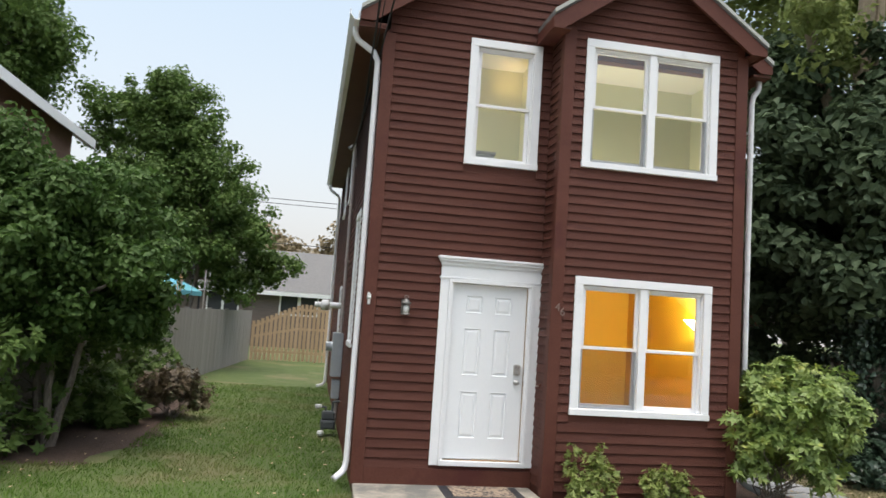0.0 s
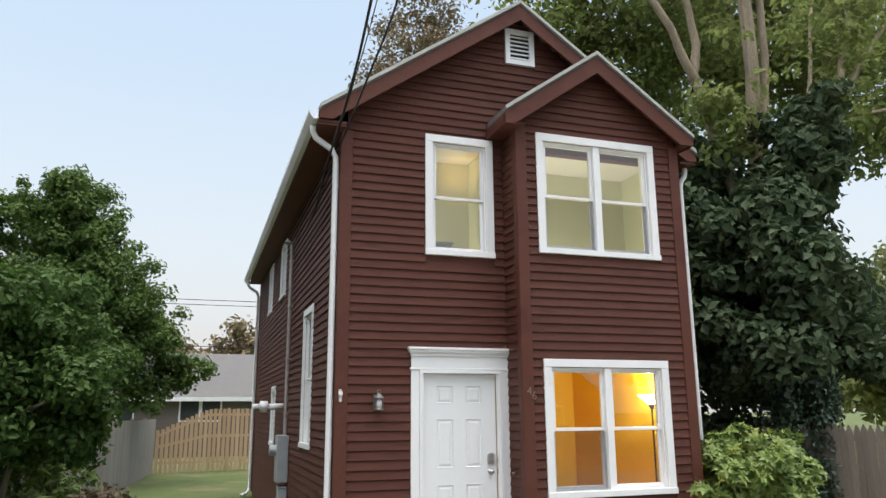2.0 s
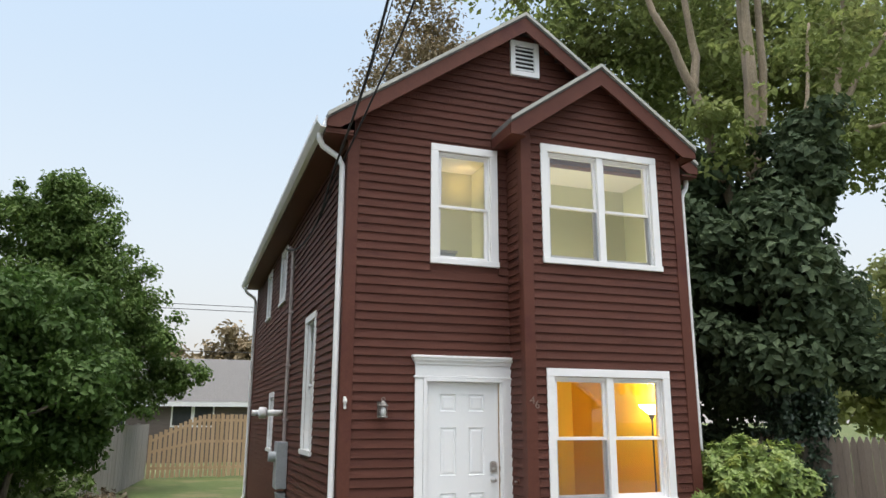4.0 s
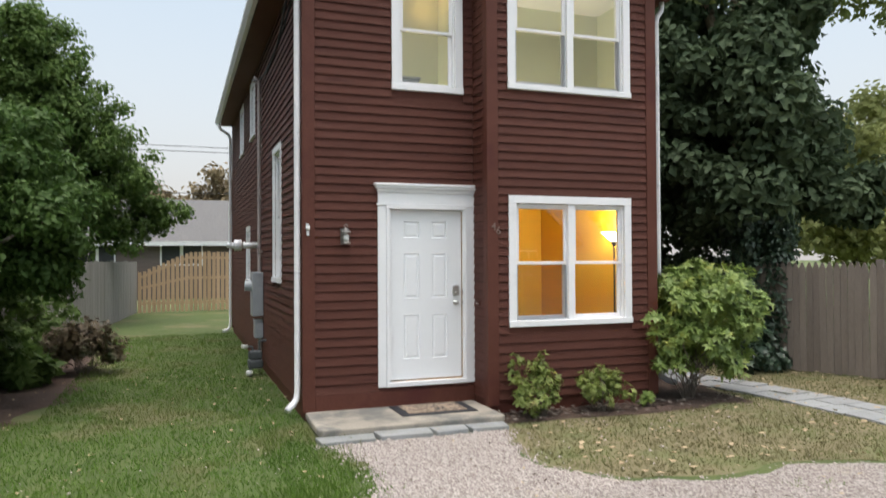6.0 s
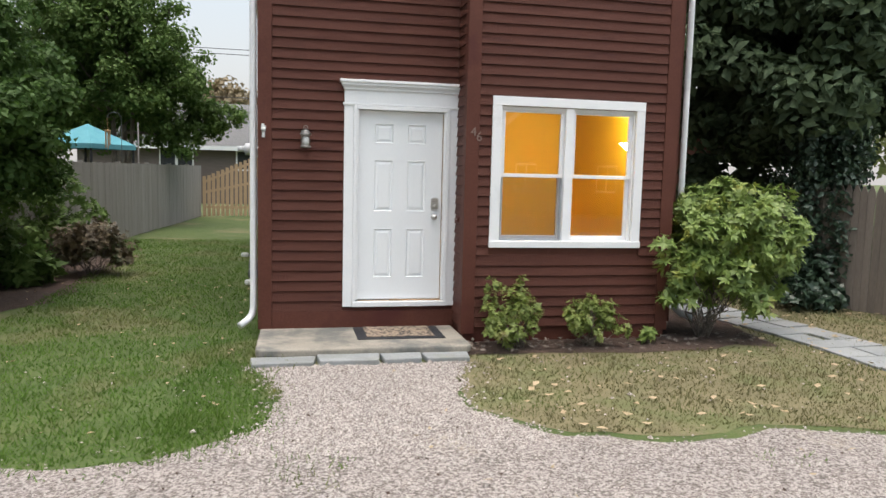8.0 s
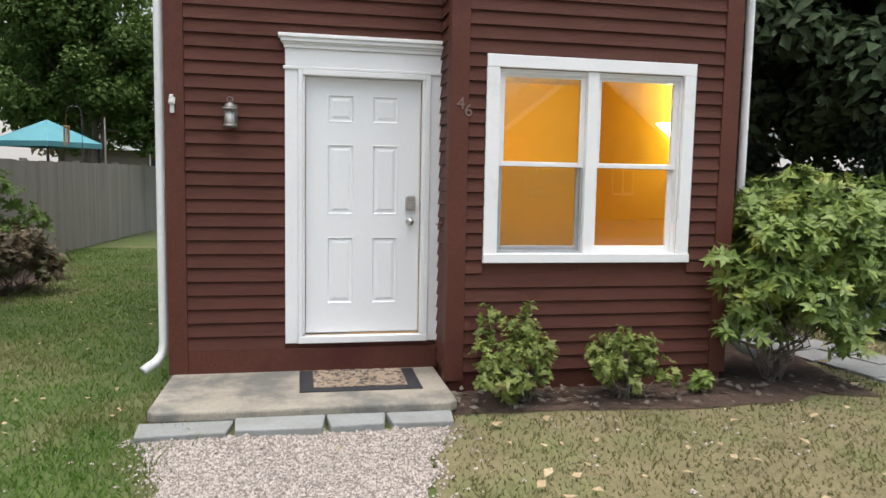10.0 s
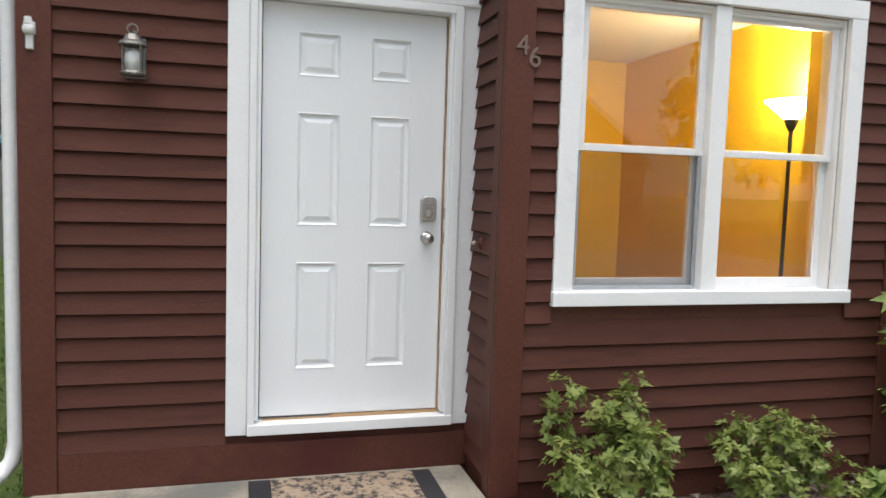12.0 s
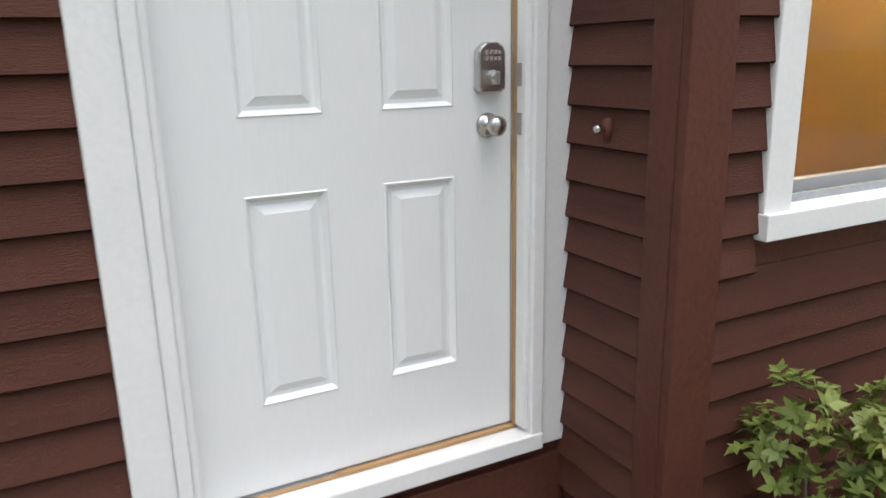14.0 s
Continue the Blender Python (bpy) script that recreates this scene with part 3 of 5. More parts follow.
# ---- rooms behind the glass ----
def rooms():
    s = Mesh()
    s.box(0.15, 0.15, 0.0, RIGHT - 0.15, 4.2, 0.42).box(BAYL + 0.15, BAYY + 0.15, 0.0, BAYR - 0.15, 0.15, 0.41)
    s.box(0.15, 0.15, 2.9, RIGHT - 0.15, 4.2, 3.1).box(BAYL + 0.15, BAYY + 0.15, 2.905, BAYR - 0.15, 0.15, 3.095)
    tagged(s.put("floor", M["floor"]), kind="structure")
    s = Mesh()
    s.box(0.15, 0.15, 2.86, RIGHT - 0.15, 4.2, 2.895).box(BAYL + 0.15, BAYY + 0.15, 2.86, BAYR - 0.15, 0.15, 2.9)
    s.box(0.15, 0.15, 5.5, RIGHT - 0.15, 4.2, 5.54).box(BAYL + 0.15, BAYY + 0.15, 5.5, BAYR - 0.15, 0.15, 5.53)
    tagged(s.put("ceiling", M["ceil"]), kind="structure")
    lo, hi = Mesh(), Mesh()
    for s, z0, z1, back in ((lo, 0.42, 2.86, 2.9), (hi, 3.1, 5.5, 1.05)):
        s.box(0.152, back, z0, RIGHT - 0.152, back + 0.1, z1)
        s.box(RIGHT - 0.17, 0.155, z0, RIGHT - 0.152, back, z1)
        s.box(BAYL + 0.152, BAYY + 0.152, z0, BAYL + 0.165, 0.15, z1).box(BAYR - 0.165, BAYY + 0.152, z0, BAYR - 0.152, 0.15, z1)
        s.box(2.02, 0.152, z0, 2.12, back, z1)
        s.box(2.12, 0.152, z0, 2.262, 0.17, z1).box(0.155, 0.152, z0, 0.17, back, z1)
    tagged(lo.put("wall_inner_low", M["orange"]), kind="structure")
    tagged(hi.put("wall_inner_high", M["lime"]), kind="structure")


rooms()


def torchiere(x, y, z):
    t = tagged(empty("floor_lamp", pose(x, y, z)), "lit torchiere floor lamp with a white bowl shade", "lamp")
    Mesh().lathe(0, 0, [(0.0, 0.03), (0.13, 0.025), (0.14, 0.0), (0.0, 0.0)]).tube([(0, 0, 0.02), (0, 0, 1.66)], 0.013, 10).lathe(0, 0, [(0.013, 1.6), (0.035, 1.64), (0.05, 1.68), (0.045, 1.69), (0.0, 1.69)]).put("stand", M["dark"], t)
    Mesh().lathe(0, 0, [(0.05, 1.68), (0.075, 1.71), (0.175, 1.80), (0.17, 1.802), (0.07, 1.716), (0.046, 1.686)], 28).put("shade", M["shade"], t, smooth=True)


torchiere(4.41, 0.40, 0.42)


# ---- things on the house ----
def wall_lantern(x, z):
    t = tagged(empty("wall_lantern", pose(x, 0, z)), "unlit pewter wall lantern with a frosted glass chimney", "lantern")
    s = Mesh()
    s.box(-0.045, -0.03, -0.1, 0.045, -0.008, 0.08)
    s.tube([(0, -0.02, 0.06), (0, -0.07, 0.1), (0, -0.1, 0.09)], 0.008, 8)
    s.lathe(0, -0.11, [(0.0, 0.085), (0.03, 0.08), (0.042, 0.055), (0.058, 0.045), (0.062, 0.035), (0.058, 0.03), (0.0, 0.03)], 16)
    s.lathe(0, -0.11, [(0.0, -0.1), (0.05, -0.1), (0.055, -0.09), (0.05, -0.08), (0.0, -0.08)], 16)
    for a in range(4):
        c, d = 0.052 * math.cos(a * math.pi / 2 + 0.78), 0.052 * math.sin(a * math.pi / 2 + 0.78)
        s.tube([(c, -0.11 + d, -0.09), (c, -0.11 + d, 0.035)], 0.004, 6)
    s.tube([(0.022 * math.cos(k * math.pi / 6), -0.11, 0.105 + 0.022 * math.sin(k * math.pi / 6)) for k in range(13)], 0.004, 6)
    s.put("frame", M["brass"], t)
    Mesh().lathe(0, -0.11, [(0.0, -0.078), (0.03, -0.077), (0.036, -0.03), (0.03, 0.005), (0.0, 0.022)], 16).put("chimney", M["frost"], t, smooth=True)
    return t


wall_lantern(0.46, 2.135)


def sensor_mount(x, z):
    s = Mesh()
    s.box(-0.022, -0.045, 0.005, 0.024, -0.03, 0.06).box(-0.014, -0.05, -0.06, 0.016, -0.03, 0.005).box(-0.018, -0.05, 0.05, 0.01, -0.03, 0.08)
    s.lathe(0, -0.055, [(0.0, 0.045), (0.022, 0.04), (0.025, 0.02), (0.018, 0.005), (0.0, 0.002)], 12)
    tagged(s.put("bracket", M["frost"], bevel=0.004, m=pose(x, 0, z)), "broken off-white sensor bracket on the maroon corner board", "bracket")


sensor_mount(0.03, 2.19)


def house_number():
    t = tagged(empty("house_number", pose(2.165, BAYY - 0.03, 2.20)), "tarnished metal house number 46 on the bay corner board", "house number")
    for ch, dx, dz in (("4", -0.03, 0.0), ("6", 0.03, -0.05)):
        c = bpy.data.curves.new("digit", "FONT")
        c.body, c.size, c.extrude = ch, 0.13, 0.003
        tmp = new("tmp", c)
        me = bpy.data.meshes.new_from_object(tmp.evaluated_get(bpy.context.evaluated_depsgraph_get()))
        bpy.data.objects.remove(tmp)
        me.materials.append(M["number"])
        o = new("digit", me)
        o.parent = t
        o.matrix_basis = pose(dx, -0.004, dz, 90, 0, 0)


house_number()


def hook():
    t = tagged(empty("door_hook", pose(2.088, -0.2, 1.31)), "small nickel door holder on maroon clapboard", "hook")
    Mesh().lathe(0.008, 0, [(0.0, -0.03), (0.014, -0.026), (0.018, 0.0), (0.014, 0.026), (0.0, 0.03)], 12).put("plate", M["mtrim"], t, smooth=True)
    Mesh().tube([(0, 0, 0), (-0.025, -0.008, 0), (-0.034, -0.01, 0.002), (-0.044, -0.012, 0.004)], [0.006, 0.006, 0.013, 0.008], 10).put("peg", M["steel"], t, smooth=True)


hook()


def electric_service():
    t = tagged(empty("electric_meter", pose(0, 4.3, 0)), "grey electric meter box with conduit on the maroon side wall", "meter")
    s = Mesh()
    s.box(-0.2, -0.2, 0.92, -0.022, 0.2, 1.66)
    s.put("meter_box", M["box"], t, bevel=0.012)
    s = Mesh()
    s.box(-0.16, -0.17, 0.55, -0.022, 0.1, 0.86).box(-0.17, -0.18, 0.83, -0.022, 0.11, 0.86)
    s.put("junction_box", M["box"], t, bevel=0.01)
    Mesh().tube([(-0.2, 0.02, 1.42), (-0.225, 0.02, 1.42), (-0.31, 0.02, 1.42)], [0.09, 0.085, 0.08], 18).put("meter_dome", M["box"], t, smooth=False)
    s = Mesh()
    s.tube([(-0.07, 0, 1.66), (-0.07, 0, 4.8), (-0.08, 0, 4.9), (-0.13, 0, 4.95), (-0.17, 0, 4.9)], [0.03, 0.03, 0.034, 0.045, 0.04], 10)
    s.tube([(-0.06, 0.06, 0.0), (-0.06, 0.06, 0.56)], 0.03, 8).tube([(-0.06, -0.08, 0.3), (-0.06, -0.08, 0.56)], 0.02, 8)
    for z in (2.0, 2.9, 3.8, 4.6):
        s.box(-0.105, -0.045, z, -0.02, 0.045, z + 0.025)
    s.put("conduit", M["pipe"], t)


electric_service()


def side_vent():
    s = Mesh()
    s.tube([(-0.02, 5.1, 2.13), (-0.3, 5.1, 2.13)], 0.055, 12)
    s.tube([(-0.28, 5.1, 2.13), (-0.3, 5.1, 2.13), (-0.42, 5.1, 2.13), (-0.44, 5.1, 2.13)], [0.05, 0.1, 0.1, 0.05], 14)
    s.tube([(-0.44, 5.1, 2.13), (-0.55, 5.1, 2.13)], 0.05, 12)
    tagged(s.put("flue_vent", M["gutter"], smooth=True), "white round flue vent sticking out of the side wall", "vent")


side_vent()


def gas_meter():
    t = tagged(empty("gas_meter", pose(-0.18, 3.7, 0)), "dark grey gas meter with pipes beside the house", "meter")
    s = Mesh()
    s.box(-0.13, -0.12, 0.12, 0.1, 0.12, 0.26).box(-0.12, -0.1, 0.26, 0.09, 0.1, 0.4)
    s.put("body", M["gasm"], t, bevel=0.03)
    Mesh().tube([(-0.06, 0, 0.38), (-0.06, 0, 0.46), (-0.16, 0, 0.47)], 0.02, 8).put("pipe", M["gasm"], t)
    s = Mesh()
    s.tube([(0.05, 0, 0.38), (0.05, 0, 0.55), (0.16, 0, 0.56)], 0.02, 8)
    s.put("pipe", M["gasm"], t)
    Mesh().tube([(-0.1, -0.05, 0.14), (-0.1, -0.08, 0.0)], 0.02, 8).put("pipe", M["gasm"], t)
    s = Mesh()
    s.lathe(-0.18, 0, [(0.0, 0.44), (0.05, 0.445), (0.06, 0.47), (0.05, 0.5), (0.0, 0.505)], 14).put("regulator", M["frost"], t)
    s = Mesh().lathe(-0.12, -0.16, [(0.0, 0.03), (0.04, 0.03), (0.06, 0.06), (0.05, 0.1), (0.0, 0.11)], 14)
    s.put("regulator", M["frost"], t)


gas_meter()


def cables():
    for k, (dx, dz, r) in enumerate(((0.0, 0.0, 0.014), (0.22, 0.12, 0.011), (0.1, 0.25, 0.006))):
        pts = [(-0.2, 4.25, 4.92), (-0.17, 3.4, 4.72), (-0.15, 2.3, 4.62), (-0.14 + dx * 0.1, 1.2, 4.72 + dz * 0.2), (-0.15 + dx * 0.4, 0.2, 5.05 + dz * 0.4), (-0.19 + dx * 0.8, -1.4, 5.33 + dz), (-0.32 + dx * 1.3, -3.07, 5.55 + dz * 1.5), (-0.75 + dx * 2, -8, 6.4 + dz * 2), (-1.3 + dx * 2, -14, 7.2 + dz * 2), (-2.4 + dx * 2, -25, 8.9 + dz * 2)]
        pts = [Vector(p) for p in pts]
        fine = []
        for i in range(len(pts) - 1):
            a, b, c, d = pts[max(i - 1, 0)], pts[i], pts[i + 1], pts[min(i + 2, len(pts) - 1)]
            for u in (0, 0.25, 0.5, 0.75):
                fine.append(0.5 * (2 * b + (c - a) * u + (2 * a - 5 * b + 4 * c - d) * u * u + (3 * b - a - 3 * c + d) * u ** 3))
        fine.append(pts[-1])
        tagged(Mesh().tube(fine, r, 6).put("service_cable", M["dark"]), "black overhead service cable running to the side of the house", "cable", "service cables")
    s = Mesh().tube([(-2.2, -25, 0), (-2.2, -25, 10.2)], [0.16, 0.11], 12).box(-3.2, -25.06, 9.2, -1.2, -24.94, 9.34)
    tagged(s.put("utility_pole", M["bark"]), "tall weathered wooden utility pole", "pole")


cables()


def far_line():
    for z in (10.5, 10.15, 7.2):
        pts = [(-42 + 80 * i / 16, 46, z - 0.5 * (1 - (2 * i / 16 - 1) ** 2)) for i in range(17)]
        tagged(Mesh().tube(pts, 0.025, 5).put("power_line", M["dark"]), "thin distant power line between two wooden poles", "cable", "distant power lines")
    for x in (-42, 38):
        s = Mesh().tube([(x, 46, 0), (x, 46, 11)], [0.18, 0.13], 10).box(x - 0.06, 45.0, 10.3, x + 0.06, 47.0, 10.45)
        tagged(s.put("utility_pole", M["bark"]), "distant weathered wooden utility pole", "pole")


far_line()


def cabinet():
    t = tagged(empty("cabinet", pose(1.36, 0.42, 3.1)), "small grey cabinet standing behind the upstairs window", "cabinet")
    Mesh().box(-0.13, -0.14, 0.06, 0.13, 0.16, 1.02).put("body", M["box"], t, bevel=0.008)
    Mesh().box(-0.15, -0.16, 1.02, 0.15, 0.17, 1.05).put("top", M["box"], t, bevel=0.005)
    for x in (-0.1, 0.1):
        for y in (-0.11, 0.13):
            Mesh().box(x - 0.02, y - 0.02, 0, x + 0.02, y + 0.02, 0.06).put("foot", M["box"], t)


cabinet()


# ---- stoop, doormat, stones ----
def stoop():
    t = tagged(empty("stoop"), "worn concrete stoop with loose stones along its foot", "stoop")
    s = Mesh()
    s.slab([(0.0, -0.02), (-0.015, -0.5), (-0.02, -0.93), (0.02, -0.985), (0.6, -1.0), (1.3, -0.985), (2.03, -0.995), (2.085, -0.95), (2.08, -0.02)], 0.03, 0.105)
    s.slab([(0.03, -0.05), (0.03, -0.94), (2.04, -0.95), (2.04, -0.05)], -0.05, 0.03)
    s.put("slab", M["concrete"], t, bevel=0.016)
    for x0, x1, d, z, sk in ((-0.06, 0.545, 0.26, 0.045, 0.02), (0.55, 1.15, 0.25, 0.058, -0.015), (1.155, 1.56, 0.25, 0.055, 0.02), (1.565, 2.03, 0.22, 0.05, -0.02)):
        Mesh().slab([(x0, -1.0), (x0 + 0.02, -1.0 - d), (x1 - 0.03, -1.0 - d + sk), (x1, -1.005)], -0.03, z).put("step_stone", M["bluestone"], t, bevel=0.01)


stoop()


def doormat():
    t = tagged(empty("doormat", pose(1.43, -0.36, 0.105)), "black-bordered coir doormat with a worn printed pattern", "doormat")
    Mesh().slab([(-0.455, -0.29), (0.455, -0.3), (0.46, 0.28), (-0.455, 0.29)], 0.0, 0.008).put("rubber_border", M["dark"], t, bevel=0.003)
    Mesh().slab([(-0.35, -0.2), (0.35, -0.205), (0.36, 0.27), (-0.35, 0.275)], 0.008, 0.014).put("coir_panel", M["mat"], t)


doormat()


# ---- ground ----
def grid_patch(name, outline, z, mat, label, jag=0.05, step=0.18):
    """A flat patch with an uneven edge."""
    pts = []
    for (x0, y0), (x1, y1) in zip(outline, outline[1:] + outline[:1]):
        n = max(1, min(60, int(math.hypot(x1 - x0, y1 - y0) / step)))
        for i in range(n):
            x, y = x0 + (x1 - x0) * i / n, y0 + (y1 - y0) * i / n
            w = noise.noise_vector(Vector((x * 2.3, y * 2.3, z * 9)))
            pts.append((x + w.x * jag * 2, y + w.y * jag * 2))
    me = bpy.data.meshes.new(name)
    me.from_pydata([(x, y, z) for x, y in pts], [], [tuple(range(len(pts)))])
    bm = bmesh.new()
    bm.from_mesh(me)
    bmesh.ops.triangulate(bm, faces=bm.faces)
    for f in bm.faces:
        if f.normal.z < 0:
            f.normal_flip()
    bm.to_mesh(me)
    bm.free()
    me.materials.append(mat)
    return tagged(new(name, me), label, kind="structure"), pts


g = Mesh()
R = 700
g.add([(-R, -R, 0), (R, -R, 0), (R, R, 0), (-R, R, 0)], [(0, 1, 2, 3)])
tagged(g.put("ground", M["soil"]), "patchy green and brown lawn", kind="structure")
DRIVE = [(-0.1, -1.2), (0.12, -1.6), (0.2, -2.2), (0.18, -2.8), (-0.4, -3.22), (-0.92, -3.38), (-1.4, -3.32), (-3.5, -3.7), (-8, -4.2), (-12, -4.4), (-12, -15), (14, -15), (14, -4.6), (7, -4.1), (4.8, -3.77), (3.75, -3.36), (2.98, -3.48), (2.2, -3.3), (1.68, -2.62), (1.7, -1.7), (2.0, -1.2)]
drive, drive_edge = grid_patch("driveway", DRIVE, 0.008, M["gravel_bed"], "pinkish crushed-stone driveway", 0.07)
DRYL = [(2.02, -1.0), (1.74, -1.6), (1.74, -2.6), (2.25, -3.22), (3.0, -3.38), (3.75, -3.25), (4.8, -3.65), (7, -3.95), (11, -4.3), (11, 2.0), (5.6, 2.0), (5.4, -0.7), (4.4, -1.0)]
dry, _ = grid_patch("lawn_dry", DRYL, 0.004, M["dry"], "dry tan lawn strewn with fallen leaves", 0.06)
MUL = [(2.1, -1.0), (2.9, -1.05), (4.2, -1.1), (5.5, -0.9), (5.8, 0.2), (5.5, 1.5), (4.7, 1.5), (4.6, 0.0), (2.1, -0.4)]
mul, _ = grid_patch("mulch_bed", MUL, 0.012, M["mulch"], "dark mulch bed under the bay window", 0.08)
road, _ = grid_patch("road", [(-60, -17), (60, -17), (60, -23.5), (-60, -23.5)], 0.006, M["road"], "grey asphalt street", 0.0, 4)
bed, _ = grid_patch("shade_bed", [(-9, 0.6), (-3.2, 0.9), (-2.7, 3.0), (-2.6, 6.5), (-3.2, 8.0), (-9, 8.0)], 0.005, M["mulch"], "dark bare soil under the small tree", 0.15)


def inside(px, py, poly):
    """Which of the points lie in the polygon."""
    r = np.zeros(len(px), bool)
    for (x0, y0), (x1, y1) in zip(poly, poly[1:] + poly[:1]):
        if y0 != y1:
            r ^= ((y0 > py) != (y1 > py)) & (px < (x1 - x0) * (py - y0) / (y1 - y0) + x0)
    return r


def from_arrays(name, verts, faces, mat, label, category, kind="stuff", parent=None, smooth=False):
    me = bpy.data.meshes.new(name)
    k = faces.shape[1]
    me.vertices.add(len(verts))
    me.vertices.foreach_set("co", verts.astype(np.float32).ravel())
    me.loops.add(faces.size)
    me.loops.foreach_set("vertex_index", faces.astype(np.int32).ravel())
    me.polygons.add(len(faces))
    me.polygons.foreach_set("loop_start", np.arange(0, faces.size, k, dtype=np.int32))
    me.update(calc_edges=True)
    me.materials.append(mat)
    ob = new(name, me)
    if parent:
        ob.parent = parent
    return tagged(ob, label, category, kind=kind)


rng = np.random.default_rng(7)


def pebbles():
    n = 65000
    u = rng.random(n)
    y = -1.15 - 9.5 * u ** 1.5
    x = rng.uniform(-5.5, 8.0, n)
    # denser towards the walk up to the door
    half = n // 5
    x[:half], y[:half] = rng.uniform(-0.1, 2.1, half), rng.uniform(-3.4, -1.2, half)
    ok = inside(x + rng.normal(0, 0.06, n), y + rng.normal(0, 0.06, n), drive_edge)
    edge = rng.random(n) < 0.02
    x, y = x[ok | edge], y[ok | edge]
    n = len(x)
    r = rng.uniform(0.006, 0.017, n) * (1 + (rng.random(n) < 0.03))
    base = np.array([(1, 0, 0.1), (0.2, 1, 0), (-1, 0.1, 0.15), (-0.1, -1, 0.05), (0.1, 0.1, 0.8)])
    a = rng.uniform(0, 6.28, n)
    c, s = np.cos(a), np.sin(a)
    b = base[None] * (1 + rng.uniform(-0.35, 0.35, (n, 5, 3)))
    v = np.stack([b[..., 0] * c[:, None] - b[..., 1] * s[:, None], b[..., 0] * s[:, None] + b[..., 1] * c[:, None], b[..., 2]], -1) * r[:, None, None]
    v += np.stack([x, y, np.full(n, 0.009)], -1)[:, None]
    f = np.array([(0, 1, 4), (1, 2, 4), (2, 3, 4), (3, 0, 4)])
    F = (np.arange(n)[:, None, None] * 5 + f[None]).reshape(-1, 3)
    from_arrays("gravel", v.reshape(-1, 3), F, M["pebble"], "pinkish grey crushed stones on the driveway", "gravel")


pebbles()


def blades(name, n, xr, yr, keep, mat, h, label):
    x, y = rng.uniform(*xr, n), yr[0] + (yr[1] - yr[0]) * rng.random(n) ** 1.6
    ok = keep(x, y)
    x, y = x[ok], y[ok]
    clump = np.array([noise.noise(Vector((a * 1.7, b * 1.7, 3.0))) for a, b in zip(x, y)])
    n = len(x)
    a = rng.uniform(0, 6.28, n)
    hh = rng.uniform(0.4, 1.1, n) * h * (1 + 0.6 * clump)
    w = rng.uniform(0.003, 0.007, n)
    lean = rng.normal(0, 0.55, (n, 2)) * hh[:, None]
    p = np.stack([x, y, np.full(n, 0.004)], -1)
    d = np.stack([np.cos(a) * w, np.sin(a) * w, np.zeros(n)], -1)
    t = p + np.stack([lean[:, 0], lean[:, 1], hh], -1)
    v = np.stack([p - d, p + d, t], 1).reshape(-1, 3)
    from_arrays(name, v, np.arange(3 * n).reshape(-1, 3), mat, label, "grass")


not_drive = lambda x, y: ~inside(x + rng.normal(0, 0.12, len(x)), y + rng.normal(0, 0.12, len(x)), drive_edge)
blades("grass", 110000, (-6.5, 0.25), (-4.3, 11.0), lambda x, y: not_drive(x, y) & ~((x > -0.02) & (y > -1.25)) & ~((x < -2.9) & (y > 1.0) & (y < 7.5)), M["grass"], 0.05, "short patchy green lawn grass")
blades("grass_by_walk", 3500, (-0.6, 0.35), (-3.4, -0.2), lambda x, y: ~((x > -0.02) & (y > -1.0)) & (not_drive(x, y) | (rng.random(len(x)) < 0.05)), M["grass"], 0.06, "lush green grass along the gravel")
blades("dry_grass", 60000, (1.6, 10.5), (-4.3, 1.8), lambda x, y: not_drive(x, y) & inside(x, y, DRYL) & ~inside(x, y, MUL), M["grass_dry"], 0.035, "dry tan grass with green tufts")
blades("weeds", 15000, (-4, 9), (-5.2, -3.0), lambda x, y: np.array([noise.noise(Vector((a * 1.3, b * 1.6, 8.0))) > (0.12 if a < 0 else 0.33) for a, b in zip(x, y)]), M["grass"], 0.05, "green weeds at the edge of the gravel")


def litter(name, n, xr, yr, keep, mat, size, label):
    x, y = rng.uniform(*xr, n), rng.uniform(*yr, n)
    ok = keep(x, y)
    x, y = x[ok], y[ok]
    n = len(x)
    a, s = rng.uniform(0, 6.28, n), rng.uniform(0.5, 1.2, n) * size
    dx, dy = np.cos(a) * s, np.sin(a) * s
    z = np.full(n, 0.03)
    k = rng.uniform(0.005, 0.03, (n, 4))
    v = np.stack([np.stack([x - dx, y - dy, z + k[:, 0]], -1), np.stack([x - dy * 0.55, y + dx * 0.55, z + k[:, 1]], -1), np.stack([x + dx, y + dy, z + k[:, 2]], -1), np.stack([x + dy * 0.55, y - dx * 0.55, z + k[:, 3]], -1)], 1).reshape(-1, 3)
    from_arrays(name, v, np.arange(4 * n).reshape(-1, 4), mat, label, "leaves")


litter("fallen_leaves", 380, (2.0, 10), (-4.2, 1.5), lambda x, y: inside(x, y, DRYL), M["fallen"], 0.045, "pale brown fallen leaves on the dry lawn")
litter("fallen_leaves_left", 220, (-6, 0.1), (-4.0, 4), not_drive, M["fallen"], 0.03, "pale fallen leaves on the lawn")
litter("mulch_chips", 900, (2.1, 5.8), (-1.1, 1.2), lambda x, y: inside(x, y, MUL) & (y < -0.45), M["bark"], 0.04, "coarse bark chips")
litter("driveway_bits", 420, (-4, 7), (-7, -1.3), lambda x, y: inside(x, y, drive_edge), M["mulch"], 0.018, "dark bits of bark and twig on the gravel")
litter("driveway_leaves", 90, (-3, 7), (-7, -1.5), lambda x, y: inside(x, y, drive_edge), M["fallen"], 0.03, "few dry leaves on the gravel")


